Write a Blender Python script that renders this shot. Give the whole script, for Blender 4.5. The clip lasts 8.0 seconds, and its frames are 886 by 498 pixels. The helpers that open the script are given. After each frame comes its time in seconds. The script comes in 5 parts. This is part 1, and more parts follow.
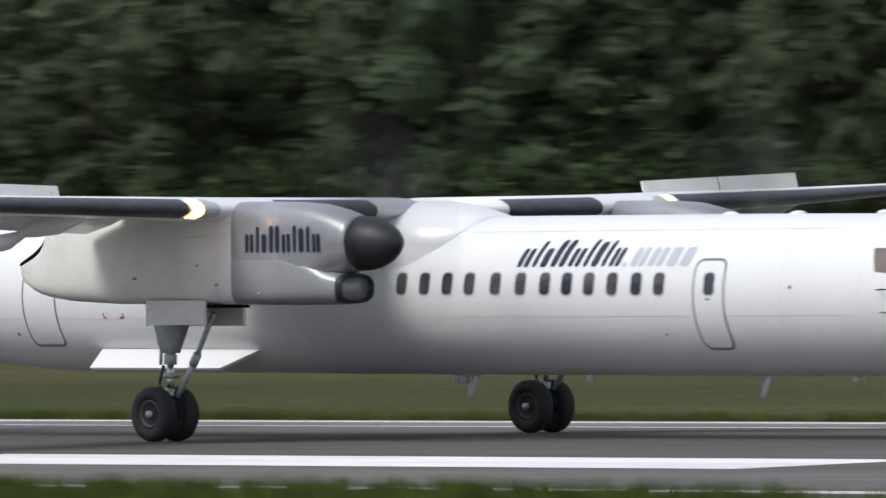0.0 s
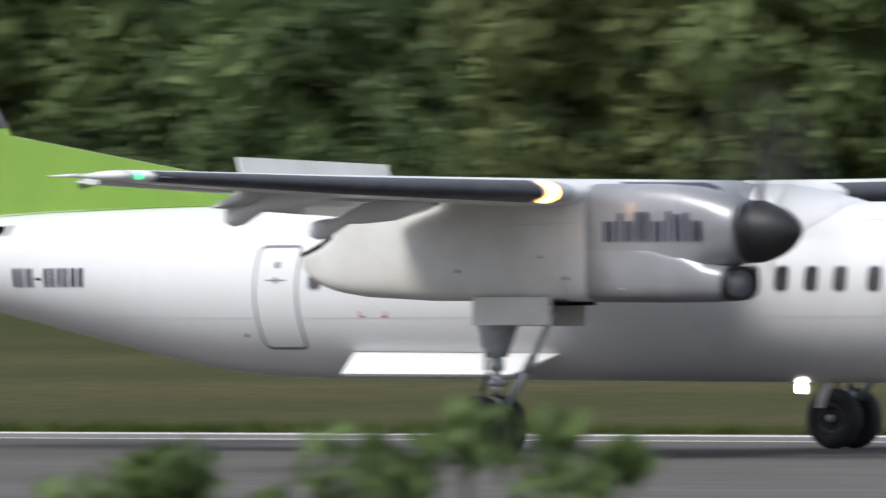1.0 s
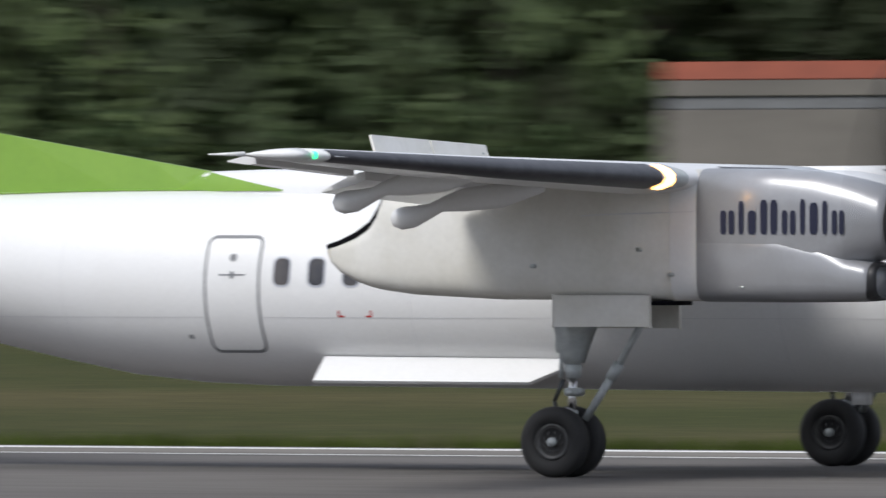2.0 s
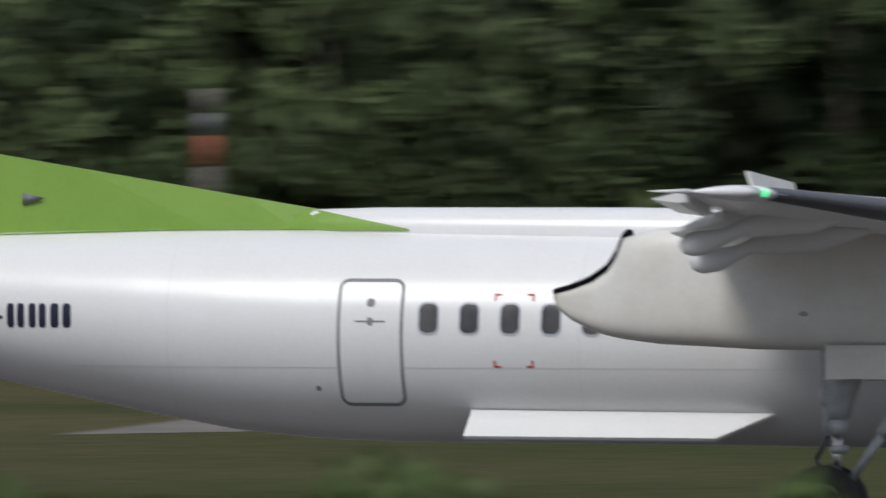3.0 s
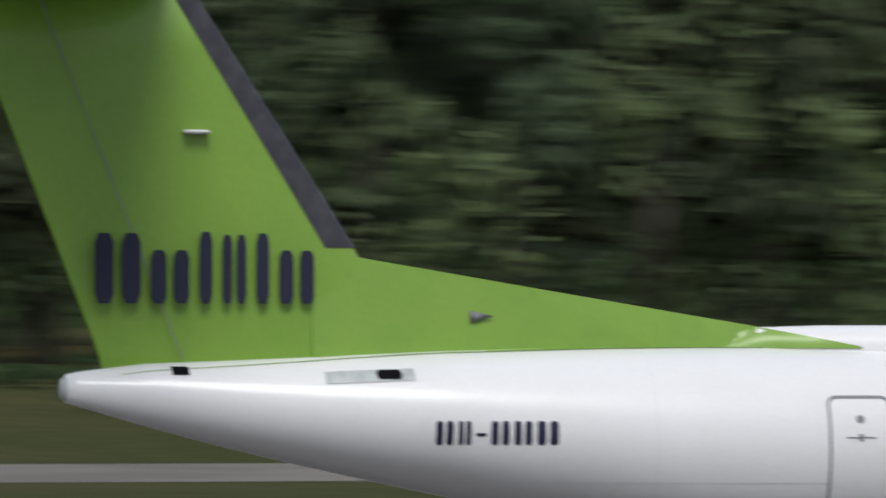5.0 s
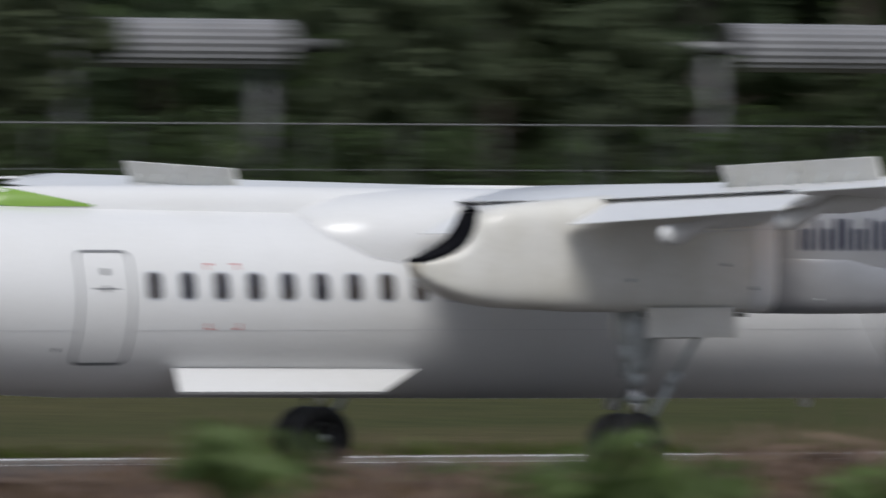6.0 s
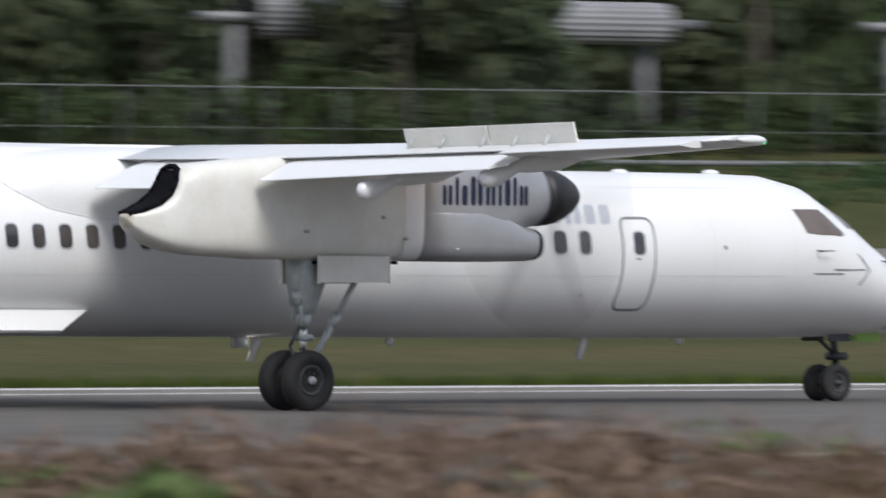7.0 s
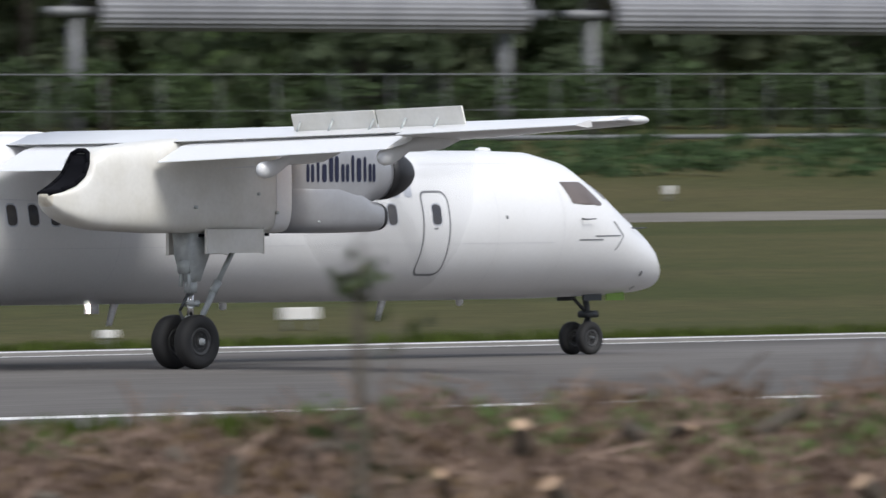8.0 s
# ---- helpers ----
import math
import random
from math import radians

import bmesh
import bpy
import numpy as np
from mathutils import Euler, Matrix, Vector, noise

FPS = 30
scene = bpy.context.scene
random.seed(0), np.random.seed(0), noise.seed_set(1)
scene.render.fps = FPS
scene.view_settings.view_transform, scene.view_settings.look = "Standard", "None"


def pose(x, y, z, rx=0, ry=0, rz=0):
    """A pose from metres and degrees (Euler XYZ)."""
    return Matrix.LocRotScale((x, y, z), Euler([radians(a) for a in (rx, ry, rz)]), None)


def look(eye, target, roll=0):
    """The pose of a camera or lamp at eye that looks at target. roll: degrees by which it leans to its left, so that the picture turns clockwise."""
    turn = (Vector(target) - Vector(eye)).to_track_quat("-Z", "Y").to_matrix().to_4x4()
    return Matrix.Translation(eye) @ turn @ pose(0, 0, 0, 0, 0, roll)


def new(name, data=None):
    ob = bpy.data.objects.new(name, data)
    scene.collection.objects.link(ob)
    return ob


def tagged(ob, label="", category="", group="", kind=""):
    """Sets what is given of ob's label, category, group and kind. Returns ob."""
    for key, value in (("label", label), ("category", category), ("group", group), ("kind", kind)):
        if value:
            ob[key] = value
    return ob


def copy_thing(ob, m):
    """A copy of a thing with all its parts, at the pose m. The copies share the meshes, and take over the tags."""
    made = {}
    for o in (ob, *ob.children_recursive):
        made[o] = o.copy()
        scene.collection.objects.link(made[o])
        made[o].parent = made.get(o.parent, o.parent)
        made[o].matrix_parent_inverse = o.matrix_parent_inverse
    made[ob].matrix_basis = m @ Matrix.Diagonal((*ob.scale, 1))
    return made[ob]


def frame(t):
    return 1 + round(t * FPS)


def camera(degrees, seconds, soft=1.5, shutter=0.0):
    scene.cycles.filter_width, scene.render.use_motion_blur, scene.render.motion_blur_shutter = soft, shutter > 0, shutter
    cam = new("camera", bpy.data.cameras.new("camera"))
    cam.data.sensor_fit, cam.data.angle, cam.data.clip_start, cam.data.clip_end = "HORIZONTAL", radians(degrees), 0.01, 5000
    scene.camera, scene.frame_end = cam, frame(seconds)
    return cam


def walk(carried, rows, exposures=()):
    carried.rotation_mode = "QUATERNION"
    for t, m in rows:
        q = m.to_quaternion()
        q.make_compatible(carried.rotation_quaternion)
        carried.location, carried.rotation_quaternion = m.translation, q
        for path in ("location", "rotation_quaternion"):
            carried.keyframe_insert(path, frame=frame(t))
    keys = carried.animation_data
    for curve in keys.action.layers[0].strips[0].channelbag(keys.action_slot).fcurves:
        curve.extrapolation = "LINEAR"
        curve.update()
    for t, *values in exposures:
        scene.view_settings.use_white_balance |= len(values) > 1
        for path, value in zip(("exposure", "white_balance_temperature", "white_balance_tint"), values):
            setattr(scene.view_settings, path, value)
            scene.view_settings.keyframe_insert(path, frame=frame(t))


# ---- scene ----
D, EYE = 134.604, 2.6621
RUN = (11.07483, 133.90490, -9.16931, -0.32211, -0.68817, -1.81417)


def along(t):
    """How far the aircraft has rolled at t seconds."""
    s = (t - 4) / 4
    return sum(c * s ** i for i, c in enumerate(RUN))


PAN = [(0, -43.6843, 0.0944, -0.5151), (0.5, -39.8106, 0.0656, -0.4677), (1, -36.0564, 0.0694, -0.3506),
       (1.2, -34.5221, 0.1045, -0.2275), (2.3, -20.6105, 0.0467, 0.0505), (2.5, -18.2793, 0.0899, 0.0764),
       (3, -11.8480, 0.2577, 0.2286), (3.5, -5.5505, 0.4224, 0.2308), (3.8, -1.9964, 0.4765, 0.1224),
       (4, 0.3197, 0.5730, 0.0647), (4.2, 2.6173, 0.6899, 0.0262), (5.3, 18.3221, 0.6102, -0.0155),
       (5.5, 21.1540, 0.3632, -0.0804), (6, 29.2283, 0.1079, 0.0341), (6.2, 32.1234, 0.0775, 0.0790),
       (6.5, 35.0507, 0.0952, 0.1632), (7, 39.7158, -0.1220, 0.3127), (7.5, 43.7114, -0.2725, -0.1114),
       (8, 46.8319, -0.2482, -0.5143)]


def glide(keys, t):
    """A smooth curve through the keys (time, value)."""
    ts, vs = [k[0] for k in keys], [k[1] for k in keys]
    n = len(ts)
    i = min(max(int(np.searchsorted(ts, t, "right")) - 1, 0), n - 2)

    def slope(j):
        if j == 0:
            return (vs[1] - vs[0]) / (ts[1] - ts[0])
        if j == n - 1:
            return (vs[-1] - vs[-2]) / (ts[-1] - ts[-2])
        a, b = ts[j] - ts[j - 1], ts[j + 1] - ts[j]
        return ((vs[j] - vs[j - 1]) / a * b + (vs[j + 1] - vs[j]) / b * a) / (a + b)
    h = ts[i + 1] - ts[i]
    u = (t - ts[i]) / h
    return (2 * u ** 3 - 3 * u * u + 1) * vs[i] + (u ** 3 - 2 * u * u + u) * h * slope(i) + (3 * u * u - 2 * u ** 3) * vs[i + 1] + (u ** 3 - u * u) * h * slope(i + 1)


AIM = [(t, D * math.tan(radians(yaw)) - along(t)) for t, yaw, pitch, roll in PAN]


def lens_pose(t):
    """The lens stands still and follows a point that drifts along the aircraft."""
    yaw = math.degrees(math.atan2(along(t) + glide(AIM, t), D))
    return pose(0, 0, EYE, 90 + glide([(k[0], k[2]) for k in PAN], t), 0, -yaw) @ pose(0, 0, 0, 0, 0, glide([(k[0], k[3]) for k in PAN], t))


cam = camera(4.29474, 8.0, soft=1.4, shutter=0.4)
cam.data.dof.use_dof, cam.data.dof.focus_distance, cam.data.dof.aperture_fstop = True, 152.0, 15.0
walk(cam, [(k / 30, lens_pose(k / 30)) for k in range(241)],
     exposures=[(0.0, 0.22), (1.0, 0.36), (2.5, 0.02), (3.5, -0.36), (4.2, -0.27), (5.5, -0.05), (6.0, -0.24), (6.5, 0.11), (8.0, 0.33)])

# ---- light: overcast sky with a wide, weak sun ----
world = bpy.data.worlds.new("sky")
scene.world = world
world.use_nodes = True
wn = world.node_tree
sky = wn.nodes.new("ShaderNodeTexSky")
sky.sky_type, sky.sun_disc, sky.sun_elevation, sky.sun_rotation = "NISHITA", False, radians(58), radians(200)
sky.dust_density, sky.air_density = 4.0, 1.0
haze = wn.nodes.new("ShaderNodeMix")
haze.data_type = "RGBA"
haze.inputs[0].default_value = 0.65
haze.inputs[7].default_value = (8.1, 8.85, 10.5, 1)
wn.links.new(sky.outputs[0], haze.inputs[6])
wn.links.new(haze.outputs[2], wn.nodes["Background"].inputs[0])
wn.nodes["Background"].inputs[1].default_value = 0.078
sun = new("sun", bpy.data.lights.new("sun", "SUN"))
sun.data.energy, sun.data.angle, sun.data.color = 2.0, radians(25), (1, 0.99, 0.97)
sun.matrix_world = look((-30, -90, 150), (0, 40, 0))


# ---- materials ----
def material(name, base, rough=0.5, metal=0.0, second=None, scale=3.0, fine=0.0, fine_scale=60.0, bump=0.0, coat=0.0, stretch=(1, 1, 1), island=0.0, obj=0.0, emit=None, translucent=0.0, lo=0.4, hi=0.62, world_space=False):
    m = bpy.data.materials.new(name)
    m.use_nodes = True
    nt = m.node_tree
    p = nt.nodes["Principled BSDF"]
    p.inputs["Base Color"].default_value = (*base, 1)
    p.inputs["Roughness"].default_value, p.inputs["Metallic"].default_value = rough, metal
    p.inputs["Coat Weight"].default_value = coat
    p.inputs["Coat Roughness"].default_value = 0.15
    if rough >= 0.9:
        p.inputs["Specular IOR Level"].default_value = 0.08
    elif translucent:
        p.inputs["Specular IOR Level"].default_value = 0.25
    out = None
    tc = nt.nodes.new("ShaderNodeTexCoord")
    mp = nt.nodes.new("ShaderNodeMapping")
    mp.inputs["Scale"].default_value = stretch
    if world_space:
        geo0 = nt.nodes.new("ShaderNodeNewGeometry")
        nt.links.new(geo0.outputs["Position"], mp.inputs[0])
    else:
        nt.links.new(tc.outputs["Object"], mp.inputs[0])
    if second:
        n = nt.nodes.new("ShaderNodeTexNoise")
        n.inputs["Scale"].default_value, n.inputs["Detail"].default_value = scale, 8
        nt.links.new(mp.outputs[0], n.inputs["Vector"])
        r = nt.nodes.new("ShaderNodeValToRGB")
        r.color_ramp.elements[0].position, r.color_ramp.elements[1].position = lo, hi
        r.color_ramp.elements[0].color, r.color_ramp.elements[1].color = (*base, 1), (*second, 1)
        nt.links.new(n.outputs[0], r.inputs[0])
        out = r.outputs[0]
    if fine:
        n = nt.nodes.new("ShaderNodeTexNoise")
        n.inputs["Scale"].default_value, n.inputs["Detail"].default_value = fine_scale, 6
        nt.links.new(mp.outputs[0], n.inputs["Vector"])
        k = nt.nodes.new("ShaderNodeMapRange")
        k.inputs[1].default_value, k.inputs[2].default_value, k.inputs[3].default_value, k.inputs[4].default_value = 0.3, 0.7, 1 - fine, 1 + fine
        nt.links.new(n.outputs[0], k.inputs[0])
        mul = nt.nodes.new("ShaderNodeMix")
        mul.data_type, mul.blend_type = "RGBA", "MULTIPLY"
        mul.inputs[0].default_value = 1
        mul.inputs[6].default_value = (*base, 1)
        if out:
            nt.links.new(out, mul.inputs[6])
        nt.links.new(k.outputs[0], mul.inputs[7])
        out = mul.outputs[2]
        if bump:
            b = nt.nodes.new("ShaderNodeBump")
            b.inputs["Strength"].default_value, b.inputs["Distance"].default_value = bump, 0.02
            nt.links.new(n.outputs[0], b.inputs["Height"])
            nt.links.new(b.outputs[0], p.inputs["Normal"])
    if island or obj:
        h = nt.nodes.new("ShaderNodeHueSaturation")
        h.inputs["Color"].default_value = (*base, 1)
        if out:
            nt.links.new(out, h.inputs["Color"])
        k = nt.nodes.new("ShaderNodeMapRange")
        a = island or obj
        k.inputs[3].default_value, k.inputs[4].default_value = 1 - a, 1 + a
        if island:
            g = nt.nodes.new("ShaderNodeNewGeometry")
            nt.links.new(g.outputs["Random Per Island"], k.inputs[0])
            if obj:
                o = nt.nodes.new("ShaderNodeObjectInfo")
                k2 = nt.nodes.new("ShaderNodeMapRange")
                k2.inputs[3].default_value, k2.inputs[4].default_value = 1 - obj, 1 + obj
                nt.links.new(o.outputs["Random"], k2.inputs[0])
                mm = nt.nodes.new("ShaderNodeMath")
                mm.operation = "MULTIPLY"
                nt.links.new(k.outputs[0], mm.inputs[0])
                nt.links.new(k2.outputs[0], mm.inputs[1])
                nt.links.new(mm.outputs[0], h.inputs["Value"])
                k3 = nt.nodes.new("ShaderNodeMapRange")
                k3.inputs[3].default_value, k3.inputs[4].default_value = 0.47, 0.525
                nt.links.new(o.outputs["Random"], k3.inputs[0])
                nt.links.new(k3.outputs[0], h.inputs["Hue"])
            else:
                nt.links.new(k.outputs[0], h.inputs["Value"])
        else:
            g = nt.nodes.new("ShaderNodeObjectInfo")
            nt.links.new(g.outputs["Random"], k.inputs[0])
            nt.links.new(k.outputs[0], h.inputs["Value"])
        out = h.outputs[0]
    if out:
        nt.links.new(out, p.inputs["Base Color"])
    if emit:
        p.inputs["Emission Color"].default_value = (*emit[:3], 1)
        p.inputs["Emission Strength"].default_value = emit[3]
    if translucent:
        t = nt.nodes.new("ShaderNodeBsdfTranslucent")
        t.inputs[0].default_value = (*base, 1)
        if out:
            nt.links.new(out, t.inputs[0])
        mx = nt.nodes.new("ShaderNodeMixShader")
        mx.inputs[0].default_value = translucent
        nt.links.new(p.outputs[0], mx.inputs[1])
        nt.links.new(t.outputs[0], mx.inputs[2])
        nt.links.new(mx.outputs[0], nt.nodes["Material Output"].inputs[0])
    return m


WHITE = material("white_paint", (0.80, 0.80, 0.80), 0.32, second=(0.78, 0.778, 0.772), scale=0.8, fine=0.02, fine_scale=20, coat=0.3)
CREAM = material("aged_white_paint", (0.76, 0.745, 0.70), 0.4, second=(0.69, 0.67, 0.61), scale=1.5, fine=0.03, fine_scale=14, coat=0.2)
SOOTY = material("sooty_white_paint", (0.71, 0.67, 0.58), 0.5, second=(0.52, 0.45, 0.34), scale=3.0, fine=0.06, fine_scale=14)
COWL = material("grey_cowl_paint", (0.36, 0.365, 0.385), 0.33, metal=0.3, second=(0.33, 0.335, 0.35), scale=2, fine=0.02, fine_scale=20, coat=0.3)
GREEN = material("lime_green_paint", (0.21, 0.37, 0.045), 0.38, second=(0.19, 0.345, 0.042), scale=1.0, fine=0.03, fine_scale=12, coat=0.2)
BOOT = material("black_deicing_rubber", (0.035, 0.035, 0.042), 0.42, second=(0.055, 0.055, 0.062), scale=5, fine=0.1, fine_scale=30, bump=0.1)
SPIN = material("black_spinner_paint", (0.014, 0.014, 0.016), 0.5, second=(0.022, 0.022, 0.024), scale=6, fine=0.1)
NAVY = material("navy_lettering", (0.007, 0.010, 0.035), 0.6, fine=0.03)
PALE = material("pale_grey_lettering", (0.48, 0.50, 0.55), 0.4, fine=0.03)
SEAM = material("panel_seam", (0.70, 0.70, 0.71), 0.5, fine=0.1)
LINE = material("grey_panel_line", (0.20, 0.205, 0.215), 0.5, fine=0.05)
RED = material("red_marking", (0.50, 0.03, 0.03), 0.5, fine=0.05)
GLASS = material("cabin_window_glass", (0.035, 0.035, 0.042), 0.12, coat=0.6, second=(0.10, 0.088, 0.08), scale=1.4)
SCREEN = material("cockpit_glass", (0.12, 0.095, 0.085), 0.3, coat=0.15, second=(0.16, 0.13, 0.115), scale=1.4)
METAL = material("grey_gear_metal", (0.50, 0.53, 0.52), 0.45, metal=0.15, second=(0.42, 0.44, 0.44), scale=7, fine=0.1)
DARK = material("dark_gear_metal", (0.07, 0.075, 0.08), 0.5, metal=0.4, fine=0.15)
CHROME = material("polished_oleo", (0.75, 0.75, 0.75), 0.15, metal=1.0)
TYRE = material("tyre_rubber", (0.018, 0.018, 0.019), 0.75, second=(0.03, 0.029, 0.028), scale=6, fine=0.15)
RIM = material("wheel_rim", (0.10, 0.10, 0.10), 0.5, metal=0.4, second=(0.05, 0.05, 0.05), scale=12)
# near-black for exhaust soot and for shade painted into flat openings
SOOT_SHADE = material("soot_and_hole_shade", (0.006, 0.006, 0.008), 0.9, fine=0.2)
LAMP = material("landing_light", (0.9, 0.7, 0.4), 0.3, emit=(1.0, 0.50, 0.13, 6))
NAVG = material("green_navigation_light", (0.1, 0.6, 0.3), 0.2, emit=(0.05, 1.0, 0.35, 1.6))
STROBE = material("strobe_light", (0.9, 0.9, 0.9), 0.2, emit=(1.0, 0.9, 0.8, 60))
BLADE = material("black_propeller_blade", (0.03, 0.03, 0.032), 0.45, fine=0.1)
ASPHALT = material("runway_asphalt", (0.098, 0.091, 0.086), 0.9, second=(0.145, 0.136, 0.128), scale=0.06, fine=0.12, fine_scale=1.2, bump=0.2, stretch=(0.35, 1.6, 1), world_space=True)
CONCRETE = material("pale_concrete", (0.20, 0.185, 0.165), 0.9, second=(0.155, 0.145, 0.13), scale=0.2, fine=0.08, fine_scale=3, world_space=True)
PAINT = material("runway_paint", (0.80, 0.79, 0.77), 0.7, second=(0.66, 0.65, 0.63), scale=0.5, fine=0.08, fine_scale=4, stretch=(0.3, 1, 1), world_space=True)
GRASS = material("mown_grass", (0.047, 0.053, 0.018), 1.0, second=(0.076, 0.068, 0.030), scale=0.05, fine=0.28, fine_scale=2.2, bump=0.5, stretch=(0.5, 1.2, 1), world_space=True)
TUFT = material("grass_tufts", (0.07, 0.095, 0.022), 0.9, island=0.35, translucent=0.3)
LEAF = material("forest_leaves", (0.110, 0.142, 0.080), 0.7, island=0.14, obj=0.14, translucent=0.5)
# conifer leaf colour darkened to make whole stretches of the wood darker
LEAFD = material("darkened_conifer_needles", (0.054, 0.074, 0.038), 0.8, island=0.14, obj=0.16, translucent=0.4)
LEAFW = material("wood_edge_leaves", (0.140, 0.185, 0.098), 0.8, second=(0.26, 0.34, 0.15), scale=0.13, island=0.12, translucent=0.5, lo=0.36, hi=0.66, world_space=True)
LEAFB = material("bright_wood_leaves", (0.22, 0.295, 0.125), 0.7, island=0.2, obj=0.16, translucent=0.5)
BACKWOOD = material("wood_backdrop", (0.025, 0.038, 0.016), 1.0, second=(0.055, 0.080, 0.032), scale=0.5, fine=0.5, fine_scale=2.5, world_space=True)
LEAF2 = material("hedge_leaves", (0.050, 0.076, 0.029), 0.7, island=0.45, obj=0.1, translucent=0.3)
LEAF3 = material("shrub_leaves", (0.125, 0.18, 0.062), 0.6, island=0.3, translucent=0.35)
DRYLEAF = material("withered_leaves", (0.16, 0.11, 0.06), 0.8, island=0.4, translucent=0.2)
BARK = material("bark", (0.075, 0.064, 0.052), 0.95, second=(0.13, 0.115, 0.095), scale=4, fine=0.3, fine_scale=18, bump=0.5)
BROWN = material("dead_brushwood", (0.20, 0.145, 0.115), 0.95, island=0.45, fine=0.2, fine_scale=25)
SOIL = material("bare_soil", (0.15, 0.105, 0.075), 1.0, second=(0.22, 0.16, 0.115), scale=1.3, fine=0.3, fine_scale=12, bump=0.6)
CUTWOOD = material("cut_wood_face", (0.50, 0.36, 0.25), 0.9, second=(0.40, 0.28, 0.19), scale=6, fine=0.15)
ROOF = material("corrugated_sheet", (0.26, 0.26, 0.27), 0.6, metal=0.1, second=(0.21, 0.21, 0.22), scale=0.5, fine=0.06)
STEEL = material("galvanised_steel", (0.20, 0.205, 0.21), 0.55, metal=0.3, second=(0.15, 0.153, 0.157), scale=2, fine=0.08)
SIGNW = material("white_sign_board", (0.72, 0.71, 0.68), 0.6, second=(0.62, 0.6, 0.57), scale=3)
BRICKR = material("red_cladding", (0.36, 0.10, 0.06), 0.7, second=(0.28, 0.08, 0.05), scale=2)


# ---- mesh helpers ----
def part(name, bm, mat, parent=None, label="", smooth=True, mats=()):
    me = bpy.data.meshes.new(name)
    bmesh.ops.recalc_face_normals(bm, faces=bm.faces)
    for f in bm.faces:
        f.smooth = smooth
    bm.to_mesh(me)
    bm.free()
    me.materials.append(mat)
    for m in mats:
        me.materials.append(m)
    ob = new(name, me)
    if parent:
        ob.parent = parent
    if label:
        ob["label"] = label
    return ob


def thing(name, label, category, group="", at=(0, 0, 0)):
    e = new(name)
    e.empty_display_size = 0.2
    e.location = at
    return tagged(e, label, category, group)


def loft(bm, rings, cap=True, closed=True):
    vs = [[bm.verts.new(p) for p in r] for r in rings]
    n = len(vs[0])
    for a, b in zip(vs, vs[1:]):
        for i in range(n if closed else n - 1):
            j = (i + 1) % n
            bm.faces.new((a[i], a[j], b[j], b[i]))
    if cap and closed:
        bm.faces.new(vs[0])
        bm.faces.new(list(reversed(vs[-1])))
    return vs


def box(bm, x0, x1, y0, y1, z0, z1, bevel=0.0, m=None):
    r = bmesh.ops.create_cube(bm, size=1)
    vs = r["verts"]
    for v in vs:
        v.co = Vector(((x0 + x1) / 2 + v.co.x * (x1 - x0), (y0 + y1) / 2 + v.co.y * (y1 - y0), (z0 + z1) / 2 + v.co.z * (z1 - z0)))
        if m:
            v.co = m @ v.co
    if bevel:
        es = list({e for v in vs for e in v.link_edges})
        bmesh.ops.bevel(bm, geom=es, offset=bevel, segments=2, affect="EDGES")


def tube(bm, p0, p1, r0, r1=None, n=12):
    p0, p1 = Vector(p0), Vector(p1)
    r1 = r0 if r1 is None else r1
    q = (p1 - p0).to_track_quat("Z", "X")
    rings = [[p + q @ Vector((r * math.cos(a), r * math.sin(a), 0)) for a in (2 * math.pi * k / n for k in range(n))] for p, r in ((p0, r0), (p1, r1))]
    loft(bm, rings)


def lathe(bm, profile, axis="y", n=32, at=(0, 0, 0)):
    """profile: (place on the axis, radius)."""
    rings = []
    for s, r in profile:
        ring = []
        for k in range(n):
            a = 2 * math.pi * k / n
            c, d = r * math.cos(a), r * math.sin(a)
            p = (c, s, d) if axis == "y" else (s, c, d) if axis == "x" else (c, d, s)
            ring.append(Vector(at) + Vector(p))
        rings.append(ring)
    loft(bm, rings)


def oval(x, y, zt, zb, hw, n=48, e=2.0):
    zc, hh = (zt + zb) / 2, (zt - zb) / 2
    ring = []
    for k in range(n):
        a = 2 * math.pi * k / n
        c, s = math.cos(a), math.sin(a)
        ring.append(Vector((x, y + hw * math.copysign(abs(c) ** (2 / e), c), zc + hh * math.copysign(abs(s) ** (2 / e), s))))
    return ring


def curve_at(table, x):
    xs = [r[0] for r in table]
    return [float(np.interp(x, xs, [r[k] for r in table])) for k in range(1, len(table[0]))]




